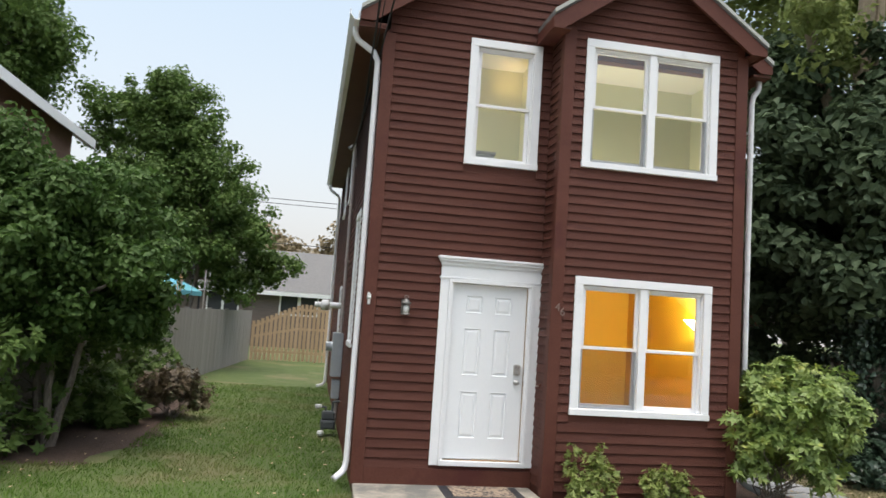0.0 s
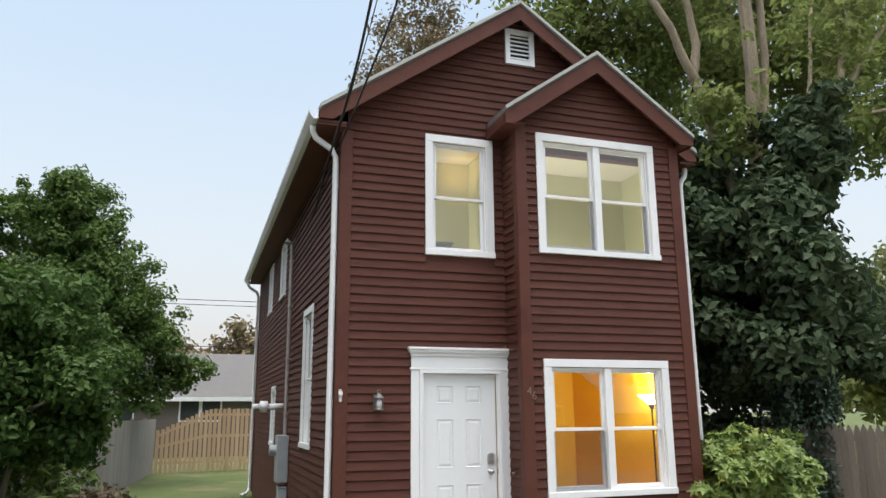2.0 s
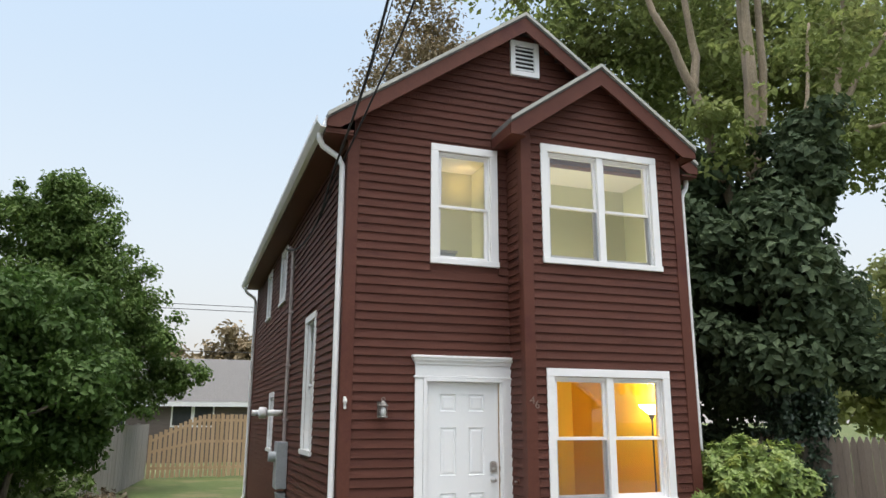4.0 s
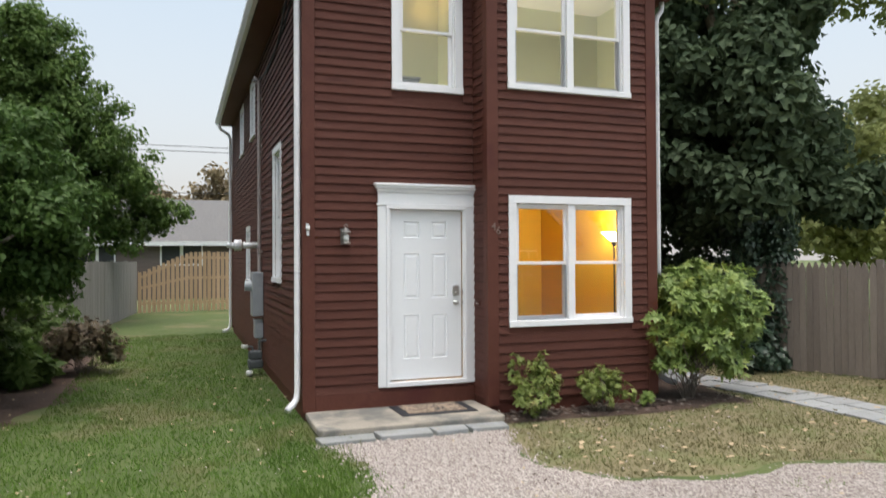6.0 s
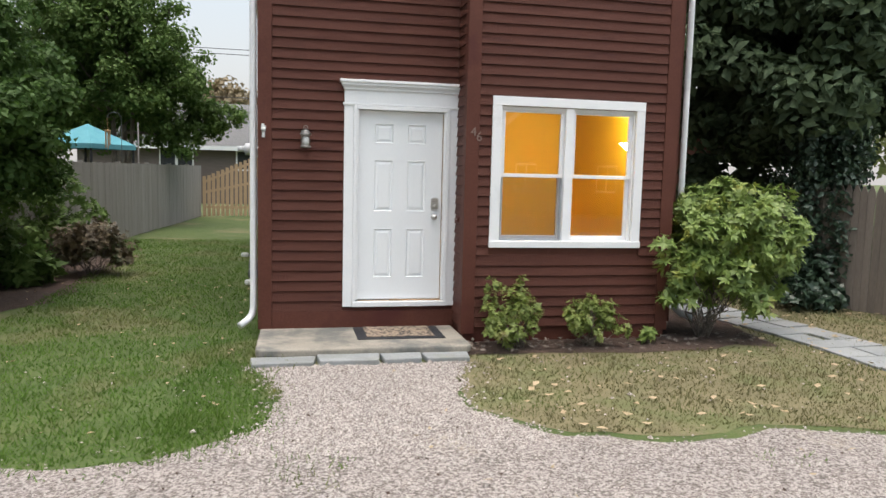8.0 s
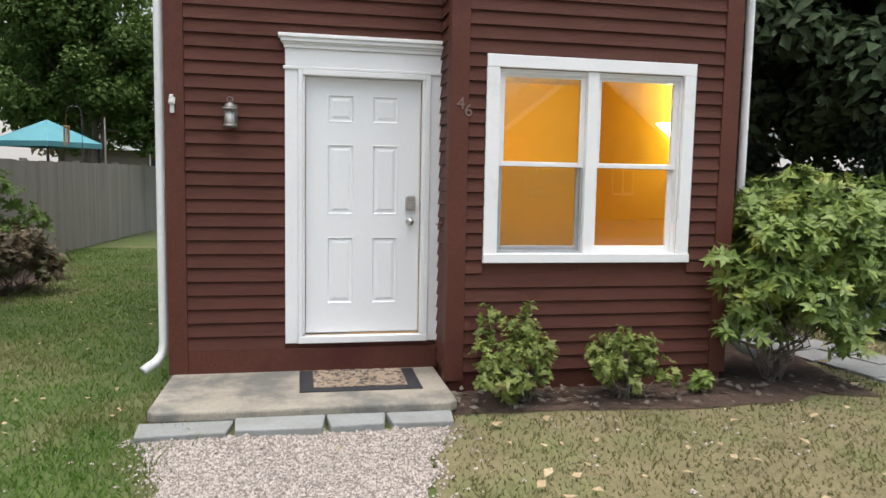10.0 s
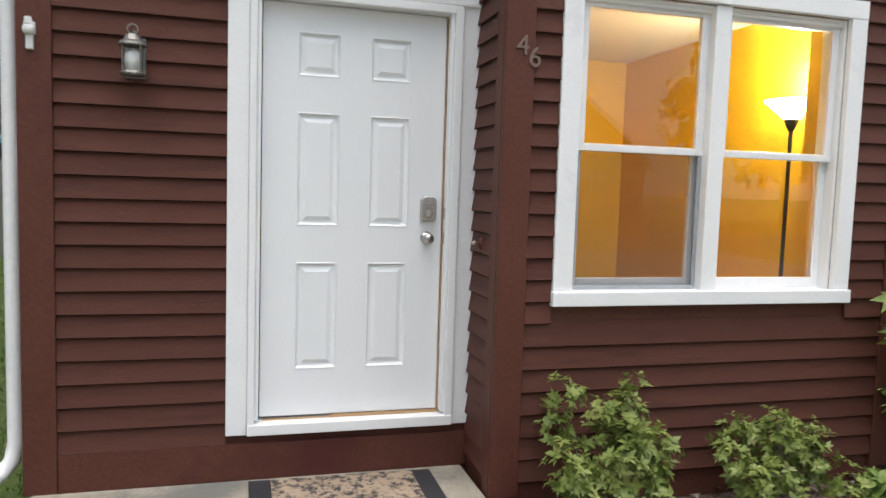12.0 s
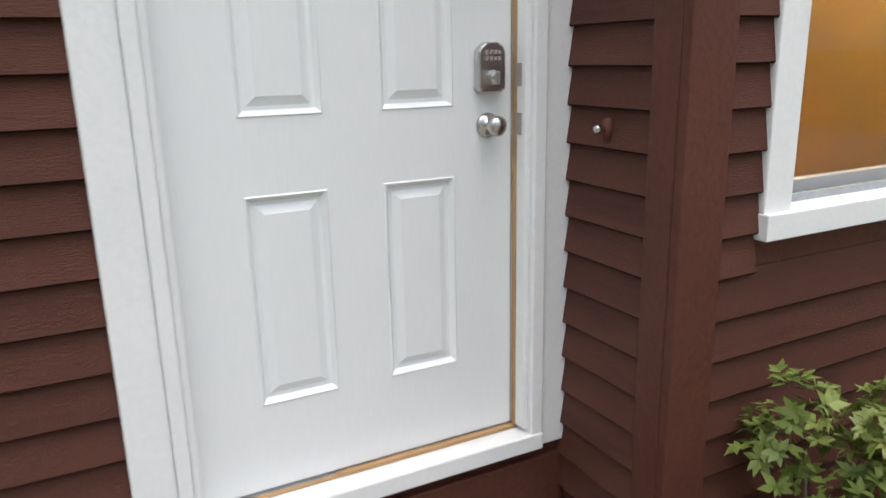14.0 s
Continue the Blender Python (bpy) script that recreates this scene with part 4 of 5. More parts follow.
# ---- plants ----
def leaf_array(p, nrm, size, aspect=0.6, fold=0.25):
    """Folded leaves at p, facing nrm."""
    n = len(p)
    r = rng.normal(size=(n, 3))
    t = np.cross(nrm, r)
    t /= np.linalg.norm(t, axis=1)[:, None] + 1e-9
    b = np.cross(nrm, t)
    s = size[:, None]
    v = np.stack([p - t * s, p + b * s * aspect + nrm * s * fold, p + t * s - nrm * s * 0.3, p - b * s * aspect + nrm * s * fold], 1).reshape(-1, 3)
    k = np.arange(n)[:, None] * 4
    f = np.concatenate([k + np.array([[0, 1, 2]]), k + np.array([[0, 2, 3]])], 1).reshape(-1, 3)
    return v, f


def crown(clumps, count, size, flat=0.5, spread=1.0):
    """Leaves about clump centres (x, y, z, r): positions and normals."""
    c = np.array(clumps)
    w = c[:, 3] ** 2
    k = rng.choice(len(c), count, p=w / w.sum())
    d = rng.normal(size=(count, 3))
    d /= np.linalg.norm(d, axis=1)[:, None]
    rad = c[k, 3] * (0.15 + 1.25 * rng.random(count) ** 0.75) * spread
    p = c[k, :3] + d * rad[:, None] * np.array([1, 1, 0.8])
    nr = d + rng.normal(0, 0.5, (count, 3)) + np.array([0, 0, flat])
    nr /= np.linalg.norm(nr, axis=1)[:, None]
    return leaf_array(p, nr, size * rng.uniform(0.6, 1.3, count))


def ball_clumps(cx, cy, cz, rx, ry, rz, n, r0, r1, hollow=0.45, low=-1.0):
    out = []
    while len(out) < n:
        d = Vector((random.gauss(0, 1), random.gauss(0, 1), random.gauss(0, 1))).normalized()
        k = hollow + (1 - hollow) * random.random() ** 0.7
        k *= 0.85 + 0.3 * noise.noise(d * 2.2 + Vector((cx, cy, cz)))
        if d.z * k < low:
            continue
        out.append((cx + d.x * k * rx, cy + d.y * k * ry, cz + d.z * k * rz, random.uniform(r0, r1)))
    return out


def limb(s, a, b, r0, r1, wob=0.12, n=6):
    a, b = Vector(a), Vector(b)
    pts = [a.lerp(b, i / n) + (Vector((random.uniform(-1, 1), random.uniform(-1, 1), 0.3)) * wob * (b - a).length * 0.3 * (1 if 0 < i < n else 0)) for i in range(n + 1)]
    s.tube(pts, [r0 + (r1 - r0) * i / n for i in range(n + 1)], 8)
    return pts


def tree(name, label, base, trunk, clumps, leaves, size, leaf, bark, r0=0.12, limbs=14, category="tree"):
    t = tagged(empty(name, pose(*base)), label, category)
    inv = Vector(base)
    s = Mesh()
    for tx, ty, tz, tr in trunk:
        pts = limb(s, (tx * 0.15, ty * 0.15, -0.05), (tx, ty, tz), tr, tr * 0.55, 0.02, 9)
    top = [Vector(q[:3]) for q in trunk]
    for c in random.sample(clumps, min(limbs, len(clumps))):
        e = Vector(c[:3]) - inv
        a = min(top, key=lambda q: (q - e).length)
        limb(s, a * random.uniform(0.8, 1.0), e, trunk[0][3] * 0.35, 0.012, 0.2, 5)
    s.put("trunk", bark, t)
    v, f = crown(clumps, leaves, size)
    from_arrays("foliage", v - np.array(base), f, leaf, "", "", "", t)
    return t


tree("small_tree", "small multi-stemmed leafy green tree beside the lawn", (-3.9, 2.0, 0), [(-0.35, 0.1, 1.6, 0.07), (0.3, 0.2, 1.6, 0.065), (0.0, -0.2, 1.8, 0.06), (-0.15, 0.3, 1.7, 0.05)],
     ball_clumps(-4.1, 2.1, 2.75, 1.95, 1.9, 1.65, 150, 0.12, 0.36, 0.3, -0.8) + ball_clumps(-3.8, 2.3, 1.75, 1.6, 1.5, 0.6, 44, 0.12, 0.3, 0.2), 62000, 0.05, M["leaf_a"], M["bark"])
tree("leafy_tree", "full green leafy tree by the grey fence", (-4.6, 15.6, 0), [(0.1, 0.1, 3.0, 0.15), (-0.3, 0.3, 3.8, 0.11), (0.5, -0.2, 4.2, 0.09)],
     ball_clumps(-4.6, 15.6, 4.2, 3.9, 2.3, 1.5, 110, 0.2, 0.5, 0.35, -0.75) + ball_clumps(-4.8, 15.6, 5.9, 3.0, 2.2, 1.6, 100, 0.2, 0.5, 0.3) + ball_clumps(-5.4, 15.6, 7.8, 2.0, 1.8, 1.9, 80, 0.2, 0.45, 0.2) + ball_clumps(-1.9, 15.8, 3.3, 1.2, 0.9, 0.7, 26, 0.16, 0.34, 0.2) + ball_clumps(-2.9, 15.6, 2.7, 1.2, 0.9, 0.9, 26, 0.16, 0.36, 0.2) + ball_clumps(-7.0, 15.8, 7.8, 1.8, 1.5, 1.7, 40, 0.2, 0.45, 0.2), 56000, 0.075, M["leaf_b"], M["bark"], limbs=30)
tree("leafy_tree", "tall green leafy tree behind the brown house", (-11.4, 16, 0), [(0.1, 0.1, 6.4, 0.2)],
     ball_clumps(-11.2, 16, 9.6, 3.0, 3.0, 3.8, 110, 0.35, 0.8, 0.3, -0.8), 26000, 0.1, M["leaf_b"], M["bark"])
tree("leafy_tree", "green leafy tree behind the grey fence", (-6.6, 19.5, 0), [(0.1, 0.1, 2.4, 0.16)],
     ball_clumps(-6.4, 19.5, 4.6, 2.8, 2.6, 3.0, 100, 0.3, 0.7, 0.3, -0.7), 24000, 0.1, M["leaf_b"], M["bark"])

# the big maple: pale stems, low foliage, a high open crown
mp = tree("maple_tree", "tall ivy-covered maple with pale trunks, leaves coloured shaded low and lit high", (8.35, 2.4, 0), [(0.45, 0.0, 15.5, 0.19)],
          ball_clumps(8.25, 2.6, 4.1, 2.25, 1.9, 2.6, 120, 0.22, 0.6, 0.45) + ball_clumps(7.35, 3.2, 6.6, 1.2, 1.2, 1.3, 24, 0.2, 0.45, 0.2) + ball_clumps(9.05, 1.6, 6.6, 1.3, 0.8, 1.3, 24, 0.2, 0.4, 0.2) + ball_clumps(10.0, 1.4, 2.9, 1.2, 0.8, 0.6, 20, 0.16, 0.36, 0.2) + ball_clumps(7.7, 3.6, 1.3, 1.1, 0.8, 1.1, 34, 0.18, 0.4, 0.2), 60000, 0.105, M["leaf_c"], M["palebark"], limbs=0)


def bough(pts, r0, r1):
    """A bent limb of the maple, thinner towards its tip."""
    o = Vector((8.35, 2.4, 0))
    fine = []
    for p, q in zip(pts, pts[1:]):
        fine += [Vector(p).lerp(Vector(q), u) + Vector((random.uniform(-0.03, 0.03), random.uniform(-0.03, 0.03), 0)) - o for u in (0, 0.33, 0.66)]
    fine.append(Vector(pts[-1]) - o)
    n = len(fine) - 1
    Mesh().tube(fine, [r0 + (r1 - r0) * i / n for i in range(n + 1)], 9).put("limb", M["palebark"], mp, smooth=True)


bough([(8.45, 2.4, 4.6), (7.7, 2.4, 6.6), (7.2, 2.4, 8.25), (6.75, 2.4, 9.2), (6.35, 2.5, 10.2), (5.7, 2.8, 13.0)], 0.115, 0.05)
bough([(7.2, 2.42, 8.2), (7.32, 2.42, 9.0), (7.2, 2.4, 10.0), (7.0, 2.5, 13.5)], 0.095, 0.05)
bough([(8.6, 2.4, 6.4), (9.0, 2.4, 9.0), (9.15, 2.5, 11.0), (9.4, 2.6, 14.0)], 0.1, 0.05)
bough([(8.6, 2.4, 5.0), (9.8, 2.4, 6.9), (10.75, 2.4, 8.0), (11.5, 2.4, 9.2), (12.9, 2.4, 10.8), (14.5, 2.5, 12.0)], 0.11, 0.04)
bough([(10.7, 2.42, 7.95), (11.1, 2.45, 9.2), (11.7, 2.6, 11.0), (12.0, 2.8, 13.0)], 0.09, 0.04)
bough([(10.4, 2.38, 7.6), (11.4, 2.2, 8.0), (13.2, 2.0, 8.5)], 0.07, 0.03)
bough([(9.4, 2.4, 6.3), (10.2, 2.5, 8.6), (10.6, 2.6, 10.5)], 0.06, 0.03)
hi = ball_clumps(7.0, 6.2, 12.4, 2.4, 1.6, 2.2, 45, 0.25, 0.6, 0.2) + ball_clumps(9.5, 6.0, 11.4, 6.0, 3.0, 4.2, 200, 0.3, 0.8, 0.2) + ball_clumps(11.6, 2.6, 7.9, 2.2, 1.6, 1.3, 44, 0.22, 0.5, 0.25) + ball_clumps(8.2, 2.6, 13.2, 3.0, 1.5, 1.6, 30, 0.3, 0.6, 0.2) + ball_clumps(14.4, 4.6, 11.4, 4.4, 2.4, 3.0, 130, 0.28, 0.7, 0.2) + ball_clumps(12.2, 3.0, 10.2, 2.6, 1.4, 2.0, 44, 0.2, 0.5, 0.2) + ball_clumps(7.6, 2.0, 7.3, 0.9, 0.5, 0.9, 24, 0.16, 0.36, 0.2) + ball_clumps(9.4, 1.0, 9.0, 3.4, 0.6, 2.4, 70, 0.1, 0.26, 0.1)
# upper leaves take the lighter colour, as if lit from the sky
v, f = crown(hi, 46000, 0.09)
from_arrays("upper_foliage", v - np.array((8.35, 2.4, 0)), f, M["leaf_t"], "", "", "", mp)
iv = [(8.0 + 0.42 * math.cos(a), 1.5 + 0.42 * math.sin(a), z, 0.2) for z in np.arange(0.1, 2.6, 0.22) for a in (0.5, 2.3, 3.6, 4.7, 5.6)]
v, f = crown(iv, 8000, 0.05, 0.1)
from_arrays("ivy", v - np.array((8.35, 2.4, 0)), f, M["leaf_ivy"], "", "", "", mp)

# trees further off
tree("bare_topped_tree", "sparse tall tree behind the house", (6.8, 16.5, 0), [(0.2, 0, 14.5, 0.22), (-0.9, 0.5, 13.5, 0.14)],
     ball_clumps(6.3, 16.5, 15.0, 3.0, 2.0, 4.2, 110, 0.3, 0.7, 0.1), 11000, 0.09, M["leaf_far"], M["palebark"], limbs=34)
tree("yellow_green_tree", "pale yellow-green tree beyond the brown fence", (15, 5.5, 0), [(0, 0, 2.2, 0.15)],
     ball_clumps(15, 5.5, 3.6, 3.0, 2.6, 2.6, 70, 0.35, 0.7, 0.3), 14000, 0.11, M["leaf_yel"], M["bark"])
# the warm light on these crowns is only in their leaf colour
for x, y, z, r in ((-6, 62, 6.5, 5), (4, 66, 7.5, 6), (-16, 58, 6, 5), (-30, 55, 8, 7), (24, 48, 8, 7), (38, 40, 9, 8)):
    tree("far_tree", "distant tree with warm late light on its crown", (x, y, 0), [(0, 0, z * 0.5, 0.3)], ball_clumps(x, y, z, r, r * 0.7, r * 0.6, 50, 0.7, 1.4, 0.3), 6000, 0.3, M["leaf_far"], M["bark"], category="tree")
for x, y, z, r in ((-13, -30, 7, 6), (-1, -42, 6, 6), (2.5, -22, 2.6, 2.2), (-28, -28, 8, 7), (29, -30, 8, 7), (-22, -6, 6, 4)):
    tree("street_tree", "leafy green tree across the street", (x, y, 0), [(0, 0, z * 0.55, 0.3)], ball_clumps(x, y, z, r, r * 0.8, r * 0.75, 60, 0.8, 1.5, 0.3), 7000, 0.28, M["leaf_b"], M["bark"])


def shrub(name, label, x, y, clumps, count, size, leaf, stems=7, rosette=True, aspect=0.32):
    """A bush of leaf rosettes on thin stems."""
    t = tagged(empty(name, pose(x, y, 0)), label, "shrub")
    s = Mesh()
    c = np.array(clumps)
    for k in random.sample(range(len(c)), min(len(c), stems * 2)):
        limb(s, (random.uniform(-0.08, 0.08), random.uniform(-0.06, 0.06), -0.02), (c[k, 0] - x, c[k, 1] - y, c[k, 2]), 0.009, 0.003, 0.35, 6)
    s.put("stems", M["bark"], t)
    per = 9
    n = count // per
    k = rng.choice(len(c), n, p=c[:, 3] ** 2 / (c[:, 3] ** 2).sum())
    d = rng.normal(size=(n, 3))
    d /= np.linalg.norm(d, axis=1)[:, None]
    tip = c[k, :3] + d * (c[k, 3] * rng.uniform(0.5, 1.1, n))[:, None]
    ax = d * 0.8 + np.array([0, -0.1, 0.7]) + rng.normal(0, 0.25, (n, 3))
    ax /= np.linalg.norm(ax, axis=1)[:, None]
    u = np.cross(ax, rng.normal(size=(n, 3)))
    u /= np.linalg.norm(u, axis=1)[:, None]
    w = np.cross(ax, u)
    V, F = [], []
    for j in range(per):
        a = 6.283 * j / per + rng.uniform(-0.3, 0.3, n)
        out = u * np.cos(a)[:, None] + w * np.sin(a)[:, None]
        lift = rng.uniform(-0.15, 0.75, n)[:, None]
        way = out + ax * lift
        way /= np.linalg.norm(way, axis=1)[:, None]
        side = np.cross(way, ax)
        side /= np.linalg.norm(side, axis=1)[:, None] + 1e-9
        up = np.cross(side, way)
        L = (size * rng.uniform(0.65, 1.25, n))[:, None]
        base = tip - ax * (0.02 * j / per)
        droop = -up * L * rng.uniform(0.02, 0.2, n)[:, None]
        V.append(np.stack([base, base + way * L * 0.45 + side * L * aspect * 0.5 + up * L * 0.05, base + way * L * 0.5, base + way * L * 0.45 - side * L * aspect * 0.5 + up * L * 0.05, base + way * L + droop], 1))
    V = np.concatenate(V).reshape(-1, 3)
    b = np.arange(len(V) // 5)[:, None] * 5
    F = np.concatenate([b + np.array([[0, 1, 2]]), b + np.array([[0, 2, 3]]), b + np.array([[1, 4, 2]]), b + np.array([[2, 4, 3]])], 1).reshape(-1, 3)
    from_arrays("foliage", V - np.array((x, y, 0)), F, leaf, "", "", "", t)
    return t


shrub("rhododendron", "large rhododendron bush with glossy green leaves", 4.95, -0.45, ball_clumps(5.2, -0.5, 1.12, 0.92, 0.7, 0.86, 84, 0.1, 0.24, 0.4) + ball_clumps(4.5, -0.7, 0.95, 0.36, 0.3, 0.7, 12, 0.06, 0.13, 0.3), 21000, 0.1, M["leaf_rho"], 14, aspect=0.38)
shrub("azalea", "small light green azalea in the mulch bed", 2.62, -0.75, ball_clumps(2.54, -0.8, 0.42, 0.42, 0.32, 0.36, 38, 0.05, 0.12, 0.2), 4700, 0.043, M["leaf_az"], 8, aspect=0.45)
shrub("azalea", "small bushy green azalea in the mulch bed", 3.42, -0.75, ball_clumps(3.44, -0.8, 0.32, 0.43, 0.32, 0.26, 38, 0.05, 0.11, 0.2), 4500, 0.039, M["leaf_az"], 8, aspect=0.45)
shrub("seedling", "low green seedling in the mulch", 4.1, -0.72, [(4.1, -0.72, 0.1, 0.06), (4.14, -0.74, 0.12, 0.05)], 90, 0.09, M["leaf_rho"], 2, aspect=0.5)
shrub("hydrangea", "low bush with rusty brown flower heads", -2.85, 4.9, ball_clumps(-2.85, 4.9, 0.5, 0.72, 0.7, 0.45, 50, 0.12, 0.2, 0.4, -0.5), 8000, 0.06, M["leaf_red"], 8, aspect=0.6)
shrub("hosta", "broad-leaved green hosta at the lawn's edge", -3.6, 3.9, ball_clumps(-3.6, 3.9, 0.25, 0.6, 0.45, 0.22, 20, 0.1, 0.16, 0.4, -0.2), 900, 0.24, M["leaf_b"], 2, aspect=0.5)
shrub("fern_bush", "low green undergrowth at the fence", -5.2, 5.2, ball_clumps(-5.2, 5.2, 0.6, 1.0, 0.9, 0.6, 30, 0.15, 0.25, 0.4, -0.3), 3500, 0.13, M["leaf_a"], 4)
shrub("hedge", "loose green hedge in front of the grey fence", -4.3, 3.2, [(-4.75 + 0.097 * (y + 1) + 0.45 + random.uniform(-0.3, 0.2), y, z, random.uniform(0.16, 0.3)) for y in np.arange(-0.5, 7.4, 0.28) for z in (0.3, 0.75, 1.15 + random.uniform(-0.2, 0.35))], 14000, 0.11, M["leaf_b"], 14, aspect=0.45)
shrub("vine", "dark ivy climbing the brown fence", 7.85, 1.3, ball_clumps(7.85, 1.3, 0.5, 0.35, 0.35, 0.6, 22, 0.1, 0.18, 0.3, -0.7), 1800, 0.08, M["leaf_ivy"], 3, aspect=0.7)
shrub("vine", "dark ivy creeping at the foot of the brown fence", 7.6, 1.0, ball_clumps(7.6, 1.0, 0.25, 0.6, 0.4, 0.35, 22, 0.1, 0.18, 0.3, -0.4), 1800, 0.08, M["leaf_ivy"], 3, aspect=0.7)


# ---- neighbours ----
def plain_house(name, label, x0, x1, y0, y1, wall, ridge, along, mat, windows=(), over=0.4):
    h = tagged(empty(name, pose((x0 + x1) / 2, (y0 + y1) / 2, 0)), label, "house")
    o = Vector(((x0 + x1) / 2, (y0 + y1) / 2, 0))
    s = Mesh()
    X, Y = (x1 - x0) / 2, (y1 - y0) / 2
    if along == "x":
        m, A, B = pose(0, 0, 0, 0, 0, 90), Y, X
    else:
        m, A, B = pose(0, 0, 0), X, Y
    s.box(-A, -B, 0, A, B, wall).prism([(-A, wall), (A, wall), (0, ridge)], -B, B)
    s.put("wall", mat, h, m=m)
    k = (ridge - wall) / A
    r, e = Mesh(), Mesh()
    for sd in (-1, 1):
        r.prism([(0, ridge + 0.14), (0, ridge + 0.02), (sd * (A + over), wall - k * over + 0.02), (sd * (A + over), wall - k * over + 0.14)], -B - over, B + over)
        for yy in (-B - over - 0.03, B + over + 0.005):
            e.prism([(0, ridge + 0.15), (0, ridge - 0.12), (sd * (A + over), wall - k * over - 0.12), (sd * (A + over), wall - k * over + 0.15)], yy, yy + 0.025)
        e.box(min(sd * (A + over), sd * (A + over + 0.03)), -B - over, wall - k * over - 0.08, max(sd * (A + over), sd * (A + over + 0.03)), B + over, wall - k * over + 0.13)
    rf = r.put("roof", M["shingle"], h, m=m)
    e.put("eave_trim", M["gutter"], rf)
    for wx, wy, wz, ww, wh, face in windows:
        q = Mesh().box(-ww / 2, -0.04, -wh / 2, ww / 2, 0.02, wh / 2).put("window", M["white"], h, m=pose(wx - o.x, wy - o.y, wz, 0, 0, face))
        for dx in (-0.25, 0.25):
            Mesh().box((dx - 0.21) * ww, -0.055, -wh * 0.42, (dx + 0.21) * ww, -0.042, wh * 0.42).put("pane", M["black_glass"], q)
    return h


plain_house("rear_house", "low house with a grey shingle roof behind the cedar fence", -9.5, 4.0, 30, 40, 2.9, 5.2, "x", M["grey_house"], [(-1.2, 30, 2.2, 2.0, 1.1, 0), (-5.0, 30, 2.2, 1.6, 1.1, 0)])
plain_house("brown_house", "brown sided neighbour house with white rake trim", -14.2, -6.7, -3.0, 10.4, 6.0, 8.25, "y", M["brown_house"], [])
plain_house("neighbour_house", "reddish clapboard neighbour house with a grey roof", 5.7, 10.4, 8.0, 16.0, 2.7, 5.0, "y", M["mtrim"], [])
plain_house("street_house", "brown house with a gable roof across the street", 8.5, 17.5, -33, -25, 3.0, 6.6, "y", M["brown_house"], [(11, -25, 1.7, 1, 1.3, 180), (15, -25, 1.7, 1, 1.3, 180)])
plain_house("street_house", "low house across the street", -12, -4, -37, -30, 3.0, 5.5, "x", M["grey_house"], [(-8, -30, 2, 1.6, 1.2, 180)])


def canopy():
    t = tagged(empty("patio_umbrella", pose(-4.75, 12.6, 0)), "teal canvas patio canopy beyond the grey fence", "umbrella")
    n = 4
    vs = [(0, 0, 2.84)] + [(1.15 * math.cos(2 * math.pi * k / n + 0.3), 1.15 * math.sin(2 * math.pi * k / n + 0.3), 2.32) for k in range(n)] + [(1.15 * math.cos(2 * math.pi * k / n + 0.3), 1.15 * math.sin(2 * math.pi * k / n + 0.3), 2.2) for k in range(n)]
    Mesh().add(vs, [(0, 1 + k, 1 + (k + 1) % n) for k in range(n)] + [(1 + k, 1 + n + k, 1 + n + (k + 1) % n, 1 + (k + 1) % n) for k in range(n)]).put("cloth", M["teal"], t)
    for k in range(n):
        s = Mesh()
        a = 2 * math.pi * k / n + 0.3
        s.tube([(1.08 * math.cos(a), 1.08 * math.sin(a), 0), (1.08 * math.cos(a), 1.08 * math.sin(a), 2.3)], 0.03, 8)
        s.put("post", M["dark"], t)


canopy()


def wind_chime():
    t = tagged(empty("wind_chime", pose(-4.05, 11.6, 0)), "brown wooden wind chime hanging from a thin garden hook", "wind chime")
    arc = [(0.16 * math.cos(k * math.pi / 8) + 0.16, 0, 2.95 + 0.14 * math.sin(k * math.pi / 8)) for k in range(9)]
    Mesh().tube([(0.32, 0, 0.0), (0.32, 0, 2.9)] + arc, 0.008, 6).put("hook", M["gasm"], t)
    Mesh().lathe(0, 0, [(0.0, 2.66), (0.07, 2.655), (0.075, 2.635), (0.0, 2.63)], 14).tube([(0, 0, 2.655), (0, 0, 2.95)], 0.004, 5).put("top_disc", M["door_edge"], t)
    for k in range(5):
        a = 2 * math.pi * k / 5
        x, y = 0.055 * math.cos(a), 0.055 * math.sin(a)
        Mesh().tube([(x, y, 2.64), (x, y, 2.3 - 0.03 * k)], 0.012, 8).put("chime_tube", M["door_edge"], t)


wind_chime()
tagged(Mesh().tube([(-3.62, 13.1, 0), (-3.62, 13.1, 2.95)], 0.02, 8).put("garden_pole", M["pipe"]), "thin weathered pole standing behind the grey fence", "pole")


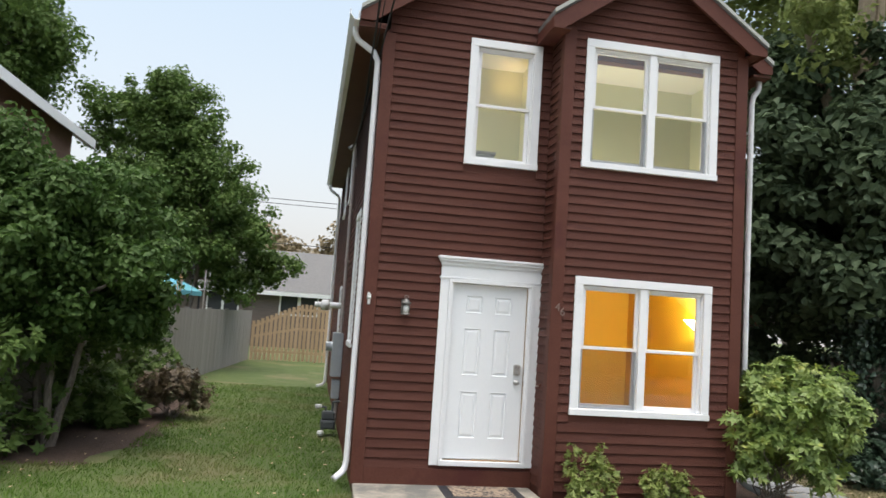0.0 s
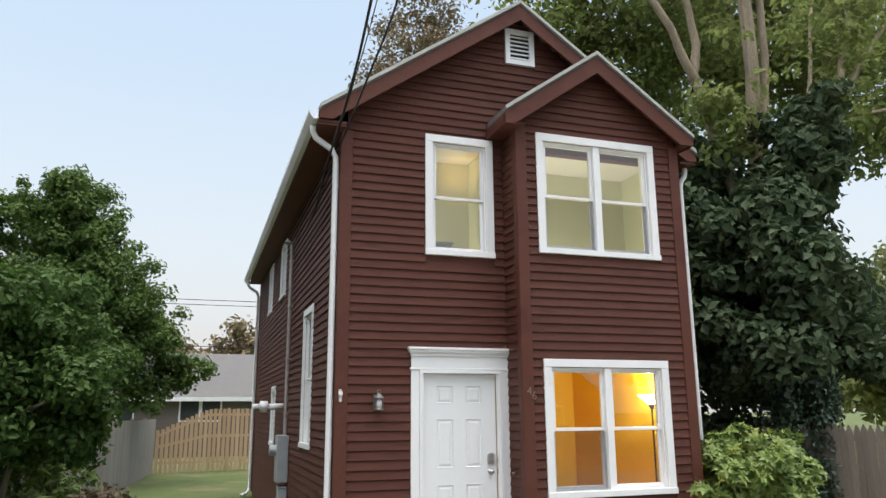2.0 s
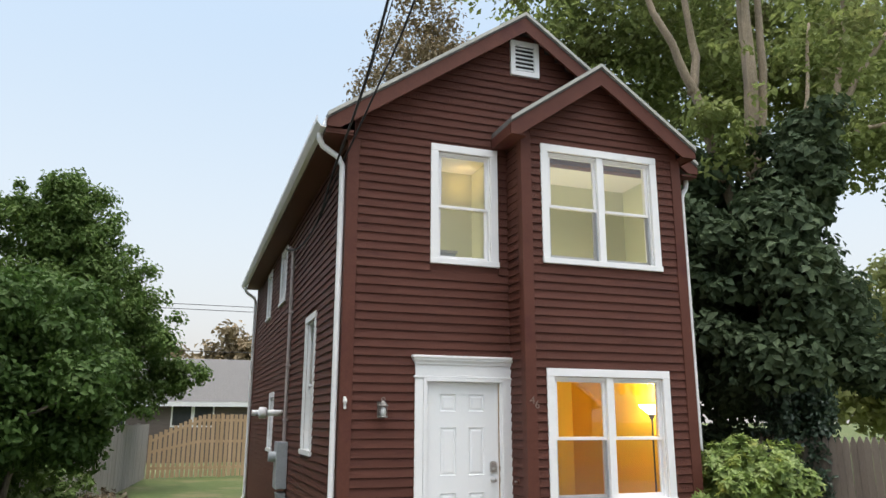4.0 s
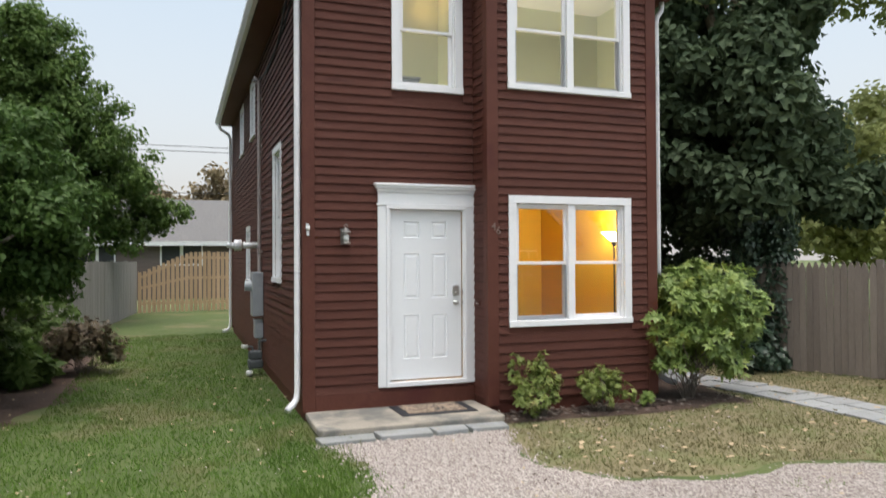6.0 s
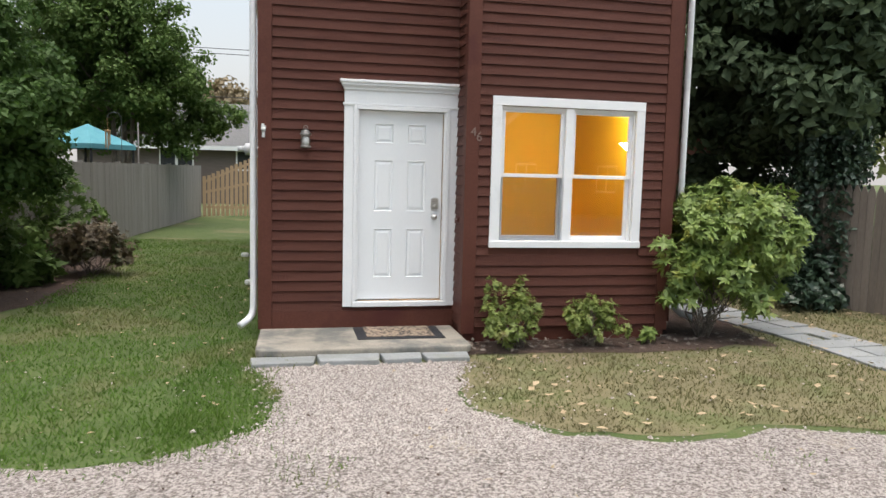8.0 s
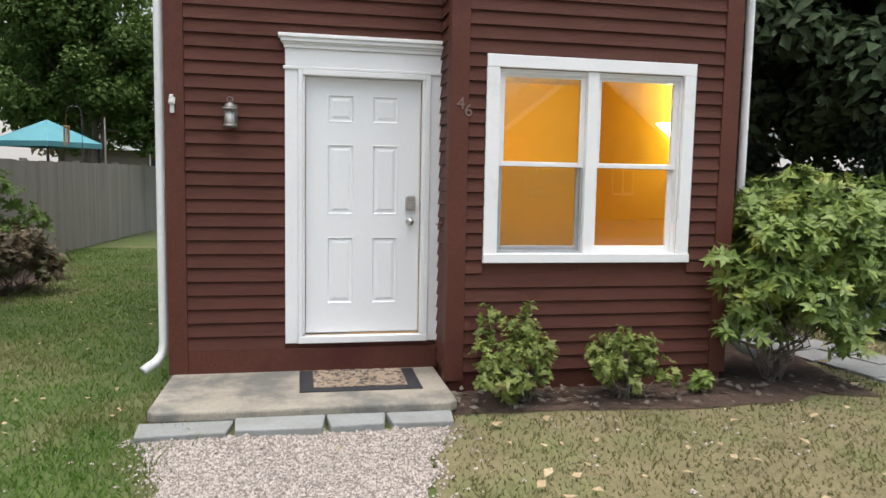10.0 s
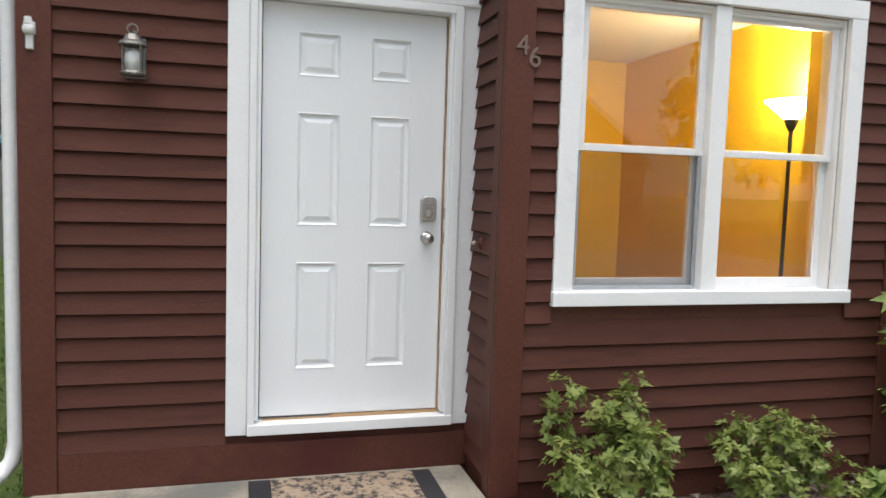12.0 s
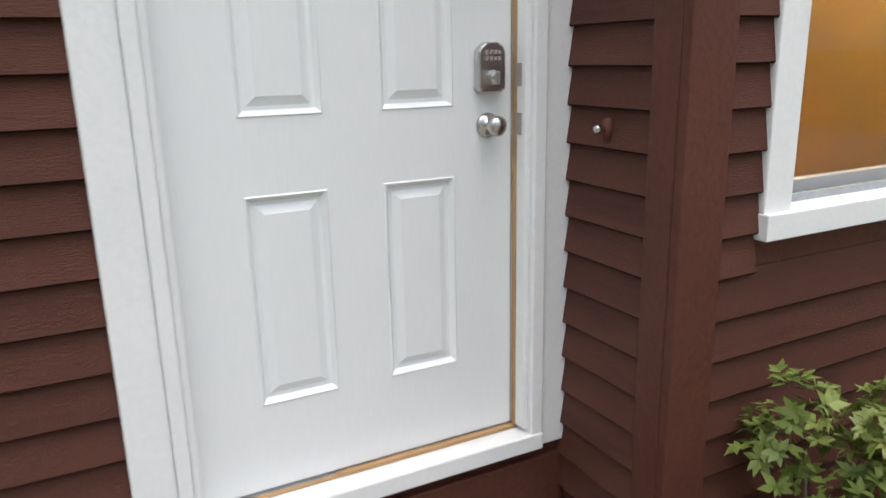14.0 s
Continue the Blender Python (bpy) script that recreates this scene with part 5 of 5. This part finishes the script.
# ---- fences ----
def fence(name, label, a, b, height, mat, width, gap, post_every, post_mat, scallop=0.0, low=0.0, run=0.0, z0=0.03):
    a, b = Vector((*a, 0)), Vector((*b, 0))
    L = (b - a).length
    ang = math.degrees(math.atan2(b.y - a.y, b.x - a.x))
    t = tagged(empty(name, pose(a.x, a.y, 0, 0, 0, ang)), label, "fence")
    s = Mesh()
    for z, d in ((0.3, 0.0), (height * 0.55, low * 0.5), (height - 0.25, low)):
        if run:
            s.prism([(0, z - d), (run, z), (run, z + 0.09), (0, z - d + 0.09)], 0.022, 0.06)
        s.box(run, 0.022, z, L, 0.06, z + 0.09)
    s.put("rail", mat, t)
    n = int(L / (width + gap))
    bm = Mesh()
    if scallop:
        bm.prism([(0, z0), (width, z0), (width, height - 0.1), (width * 0.62, height), (width * 0.38, height), (0, height - 0.1)], 0, 0.02)
    else:
        bm.box(0, 0, z0, width, 0.02, height)
    me = bm.data("board", mat)
    for i in range(n):
        o = new("board", me)
        o.parent = t
        o.matrix_basis = pose(i * (width + gap), random.uniform(-0.003, 0.003), random.uniform(-0.012, 0.012), 0, random.uniform(-0.25, 0.25), 0) @ Matrix.Diagonal((1, 1, 1 - low / height * max(0.0, 1 - i * (width + gap) / run) if run else 1, 1))
    pm = Mesh().box(-0.05, 0.06, 0, 0.05, 0.16, height + 0.04).data("post", post_mat)
    for i in range(int(L / post_every) + 1):
        o = new("post", pm)
        o.parent = t
        o.matrix_basis = pose(i * post_every + 0.05, 0, 0) @ Matrix.Diagonal((1, 1, 1 - low / height if i == 0 else 1, 1))
    return t


fence("grey_fence", "weathered grey board fence along the lawn", (-4.75, -1.0), (-2.75, 19.8), 1.85, M["fence_grey"], 0.145, 0.003, 2.4, M["fence_grey"])
fence("cedar_fence", "new tan cedar picket fence across the back", (-2.72, 20.0), (5.2, 20.5), 2.2, M["fence_tan"], 0.115, 0.045, 2.4, M["fence_tan"], low=0.75, run=1.7)
fence("brown_fence", "old brown board fence with a pointed top", (7.55, 1.9), (10.6, -4.6), 1.78, M["fence_brown"], 0.095, 0.006, 2.4, M["fence_brown"], scallop=1.0)


# ---- the flagstone path ----
def path():
    t = tagged(empty("flagstone_path"), "grey flagstone path beside the dry lawn", "path", kind="structure")
    line = [Vector(p) for p in ((5.55, 3.2), (5.75, 1.8), (6.0, 0.8), (6.25, -0.2), (6.35, -1.2), (6.35, -2.4), (6.3, -3.6))]
    for i in range(len(line) - 1):
        a, b = line[i], line[i + 1]
        d = (b - a).normalized()
        q = Vector((-d.y, d.x))
        for j in range(3):
            for k in range(2):
                w = random.uniform(-0.05, 0.05)
                u0, u1 = j / 3 * (b - a).length + 0.012, (j + 1) / 3 * (b - a).length - 0.012
                s0, s1 = (-0.42, w - 0.01) if k == 0 else (w + 0.01, 0.42)
                jit = lambda: random.uniform(-0.015, 0.015)
                c = [a + d * (u0 + jit()) + q * (s0 + jit()), a + d * (u1 + jit()) + q * (s0 + jit()), a + d * (u1 + jit()) + q * (s1 + jit()), a + d * (u0 + jit()) + q * (s1 + jit())]
                o = Mesh().slab([(p.x, p.y) for p in c], -0.02, 0.03 + random.uniform(-0.006, 0.006)).put("flagstone", M["bluestone"], t, bevel=0.008)


path()


# ---- clapboards, course by course ----
board_cache = {}


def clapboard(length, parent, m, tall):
    """A tapered board with a bevelled, undercut lower edge, painted near-black as its shadow line."""
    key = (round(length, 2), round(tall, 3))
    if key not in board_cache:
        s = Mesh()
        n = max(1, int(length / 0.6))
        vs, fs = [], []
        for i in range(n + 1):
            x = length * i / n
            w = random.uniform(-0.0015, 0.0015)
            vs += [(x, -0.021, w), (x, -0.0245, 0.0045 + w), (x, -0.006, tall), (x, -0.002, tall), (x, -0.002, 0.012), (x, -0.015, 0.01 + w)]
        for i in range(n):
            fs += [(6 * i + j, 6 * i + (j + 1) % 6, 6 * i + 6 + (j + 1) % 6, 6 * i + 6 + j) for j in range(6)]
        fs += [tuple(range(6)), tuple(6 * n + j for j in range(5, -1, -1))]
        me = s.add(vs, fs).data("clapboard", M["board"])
        # second slot: the painted shadow on the underside faces
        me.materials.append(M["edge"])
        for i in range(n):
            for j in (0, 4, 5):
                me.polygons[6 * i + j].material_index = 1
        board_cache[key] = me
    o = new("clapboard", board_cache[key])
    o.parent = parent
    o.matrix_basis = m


def front_course(k):
    """Height of the lower edge of a course: wider courses low on the wall."""
    return 0.282 + 0.11073 * min(k, 25) - 0.000168 * min(k, 25) ** 2 + 0.107 * max(0, k - 25)


def bay_course(k):
    return 0.166 + 0.111 * min(k, 7) + 0.105 * max(0, k - 7)


def clad(parent, lo, hi, z0, z1, course, holes, to_pose, ends=None):
    for k in range(-2, 75):
        z, tall = course(k), course(k + 1) - course(k)
        if not z0 <= z < z1:
            continue
        a, b = (lo, hi) if ends is None else ends(z, lo, hi)
        if b - a > 0.05:
            for p, q in cut(a, b, [h[:2] for h in holes if h[2] - 0.06 < z + tall * 0.5 < h[3] + 0.03]):
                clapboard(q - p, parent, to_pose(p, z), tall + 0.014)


fr_ends = lambda z, a, b: (max(a, PEAKX - (7.28 - z) / SLOPE), min(b, PEAKX + (7.28 - z) / SLOPE))
bay_ends = lambda z, a, b: (max(a, BPX - (6.46 - z) / BSLOPE), min(b, BPX + (6.44 - z) / BSLOPE))
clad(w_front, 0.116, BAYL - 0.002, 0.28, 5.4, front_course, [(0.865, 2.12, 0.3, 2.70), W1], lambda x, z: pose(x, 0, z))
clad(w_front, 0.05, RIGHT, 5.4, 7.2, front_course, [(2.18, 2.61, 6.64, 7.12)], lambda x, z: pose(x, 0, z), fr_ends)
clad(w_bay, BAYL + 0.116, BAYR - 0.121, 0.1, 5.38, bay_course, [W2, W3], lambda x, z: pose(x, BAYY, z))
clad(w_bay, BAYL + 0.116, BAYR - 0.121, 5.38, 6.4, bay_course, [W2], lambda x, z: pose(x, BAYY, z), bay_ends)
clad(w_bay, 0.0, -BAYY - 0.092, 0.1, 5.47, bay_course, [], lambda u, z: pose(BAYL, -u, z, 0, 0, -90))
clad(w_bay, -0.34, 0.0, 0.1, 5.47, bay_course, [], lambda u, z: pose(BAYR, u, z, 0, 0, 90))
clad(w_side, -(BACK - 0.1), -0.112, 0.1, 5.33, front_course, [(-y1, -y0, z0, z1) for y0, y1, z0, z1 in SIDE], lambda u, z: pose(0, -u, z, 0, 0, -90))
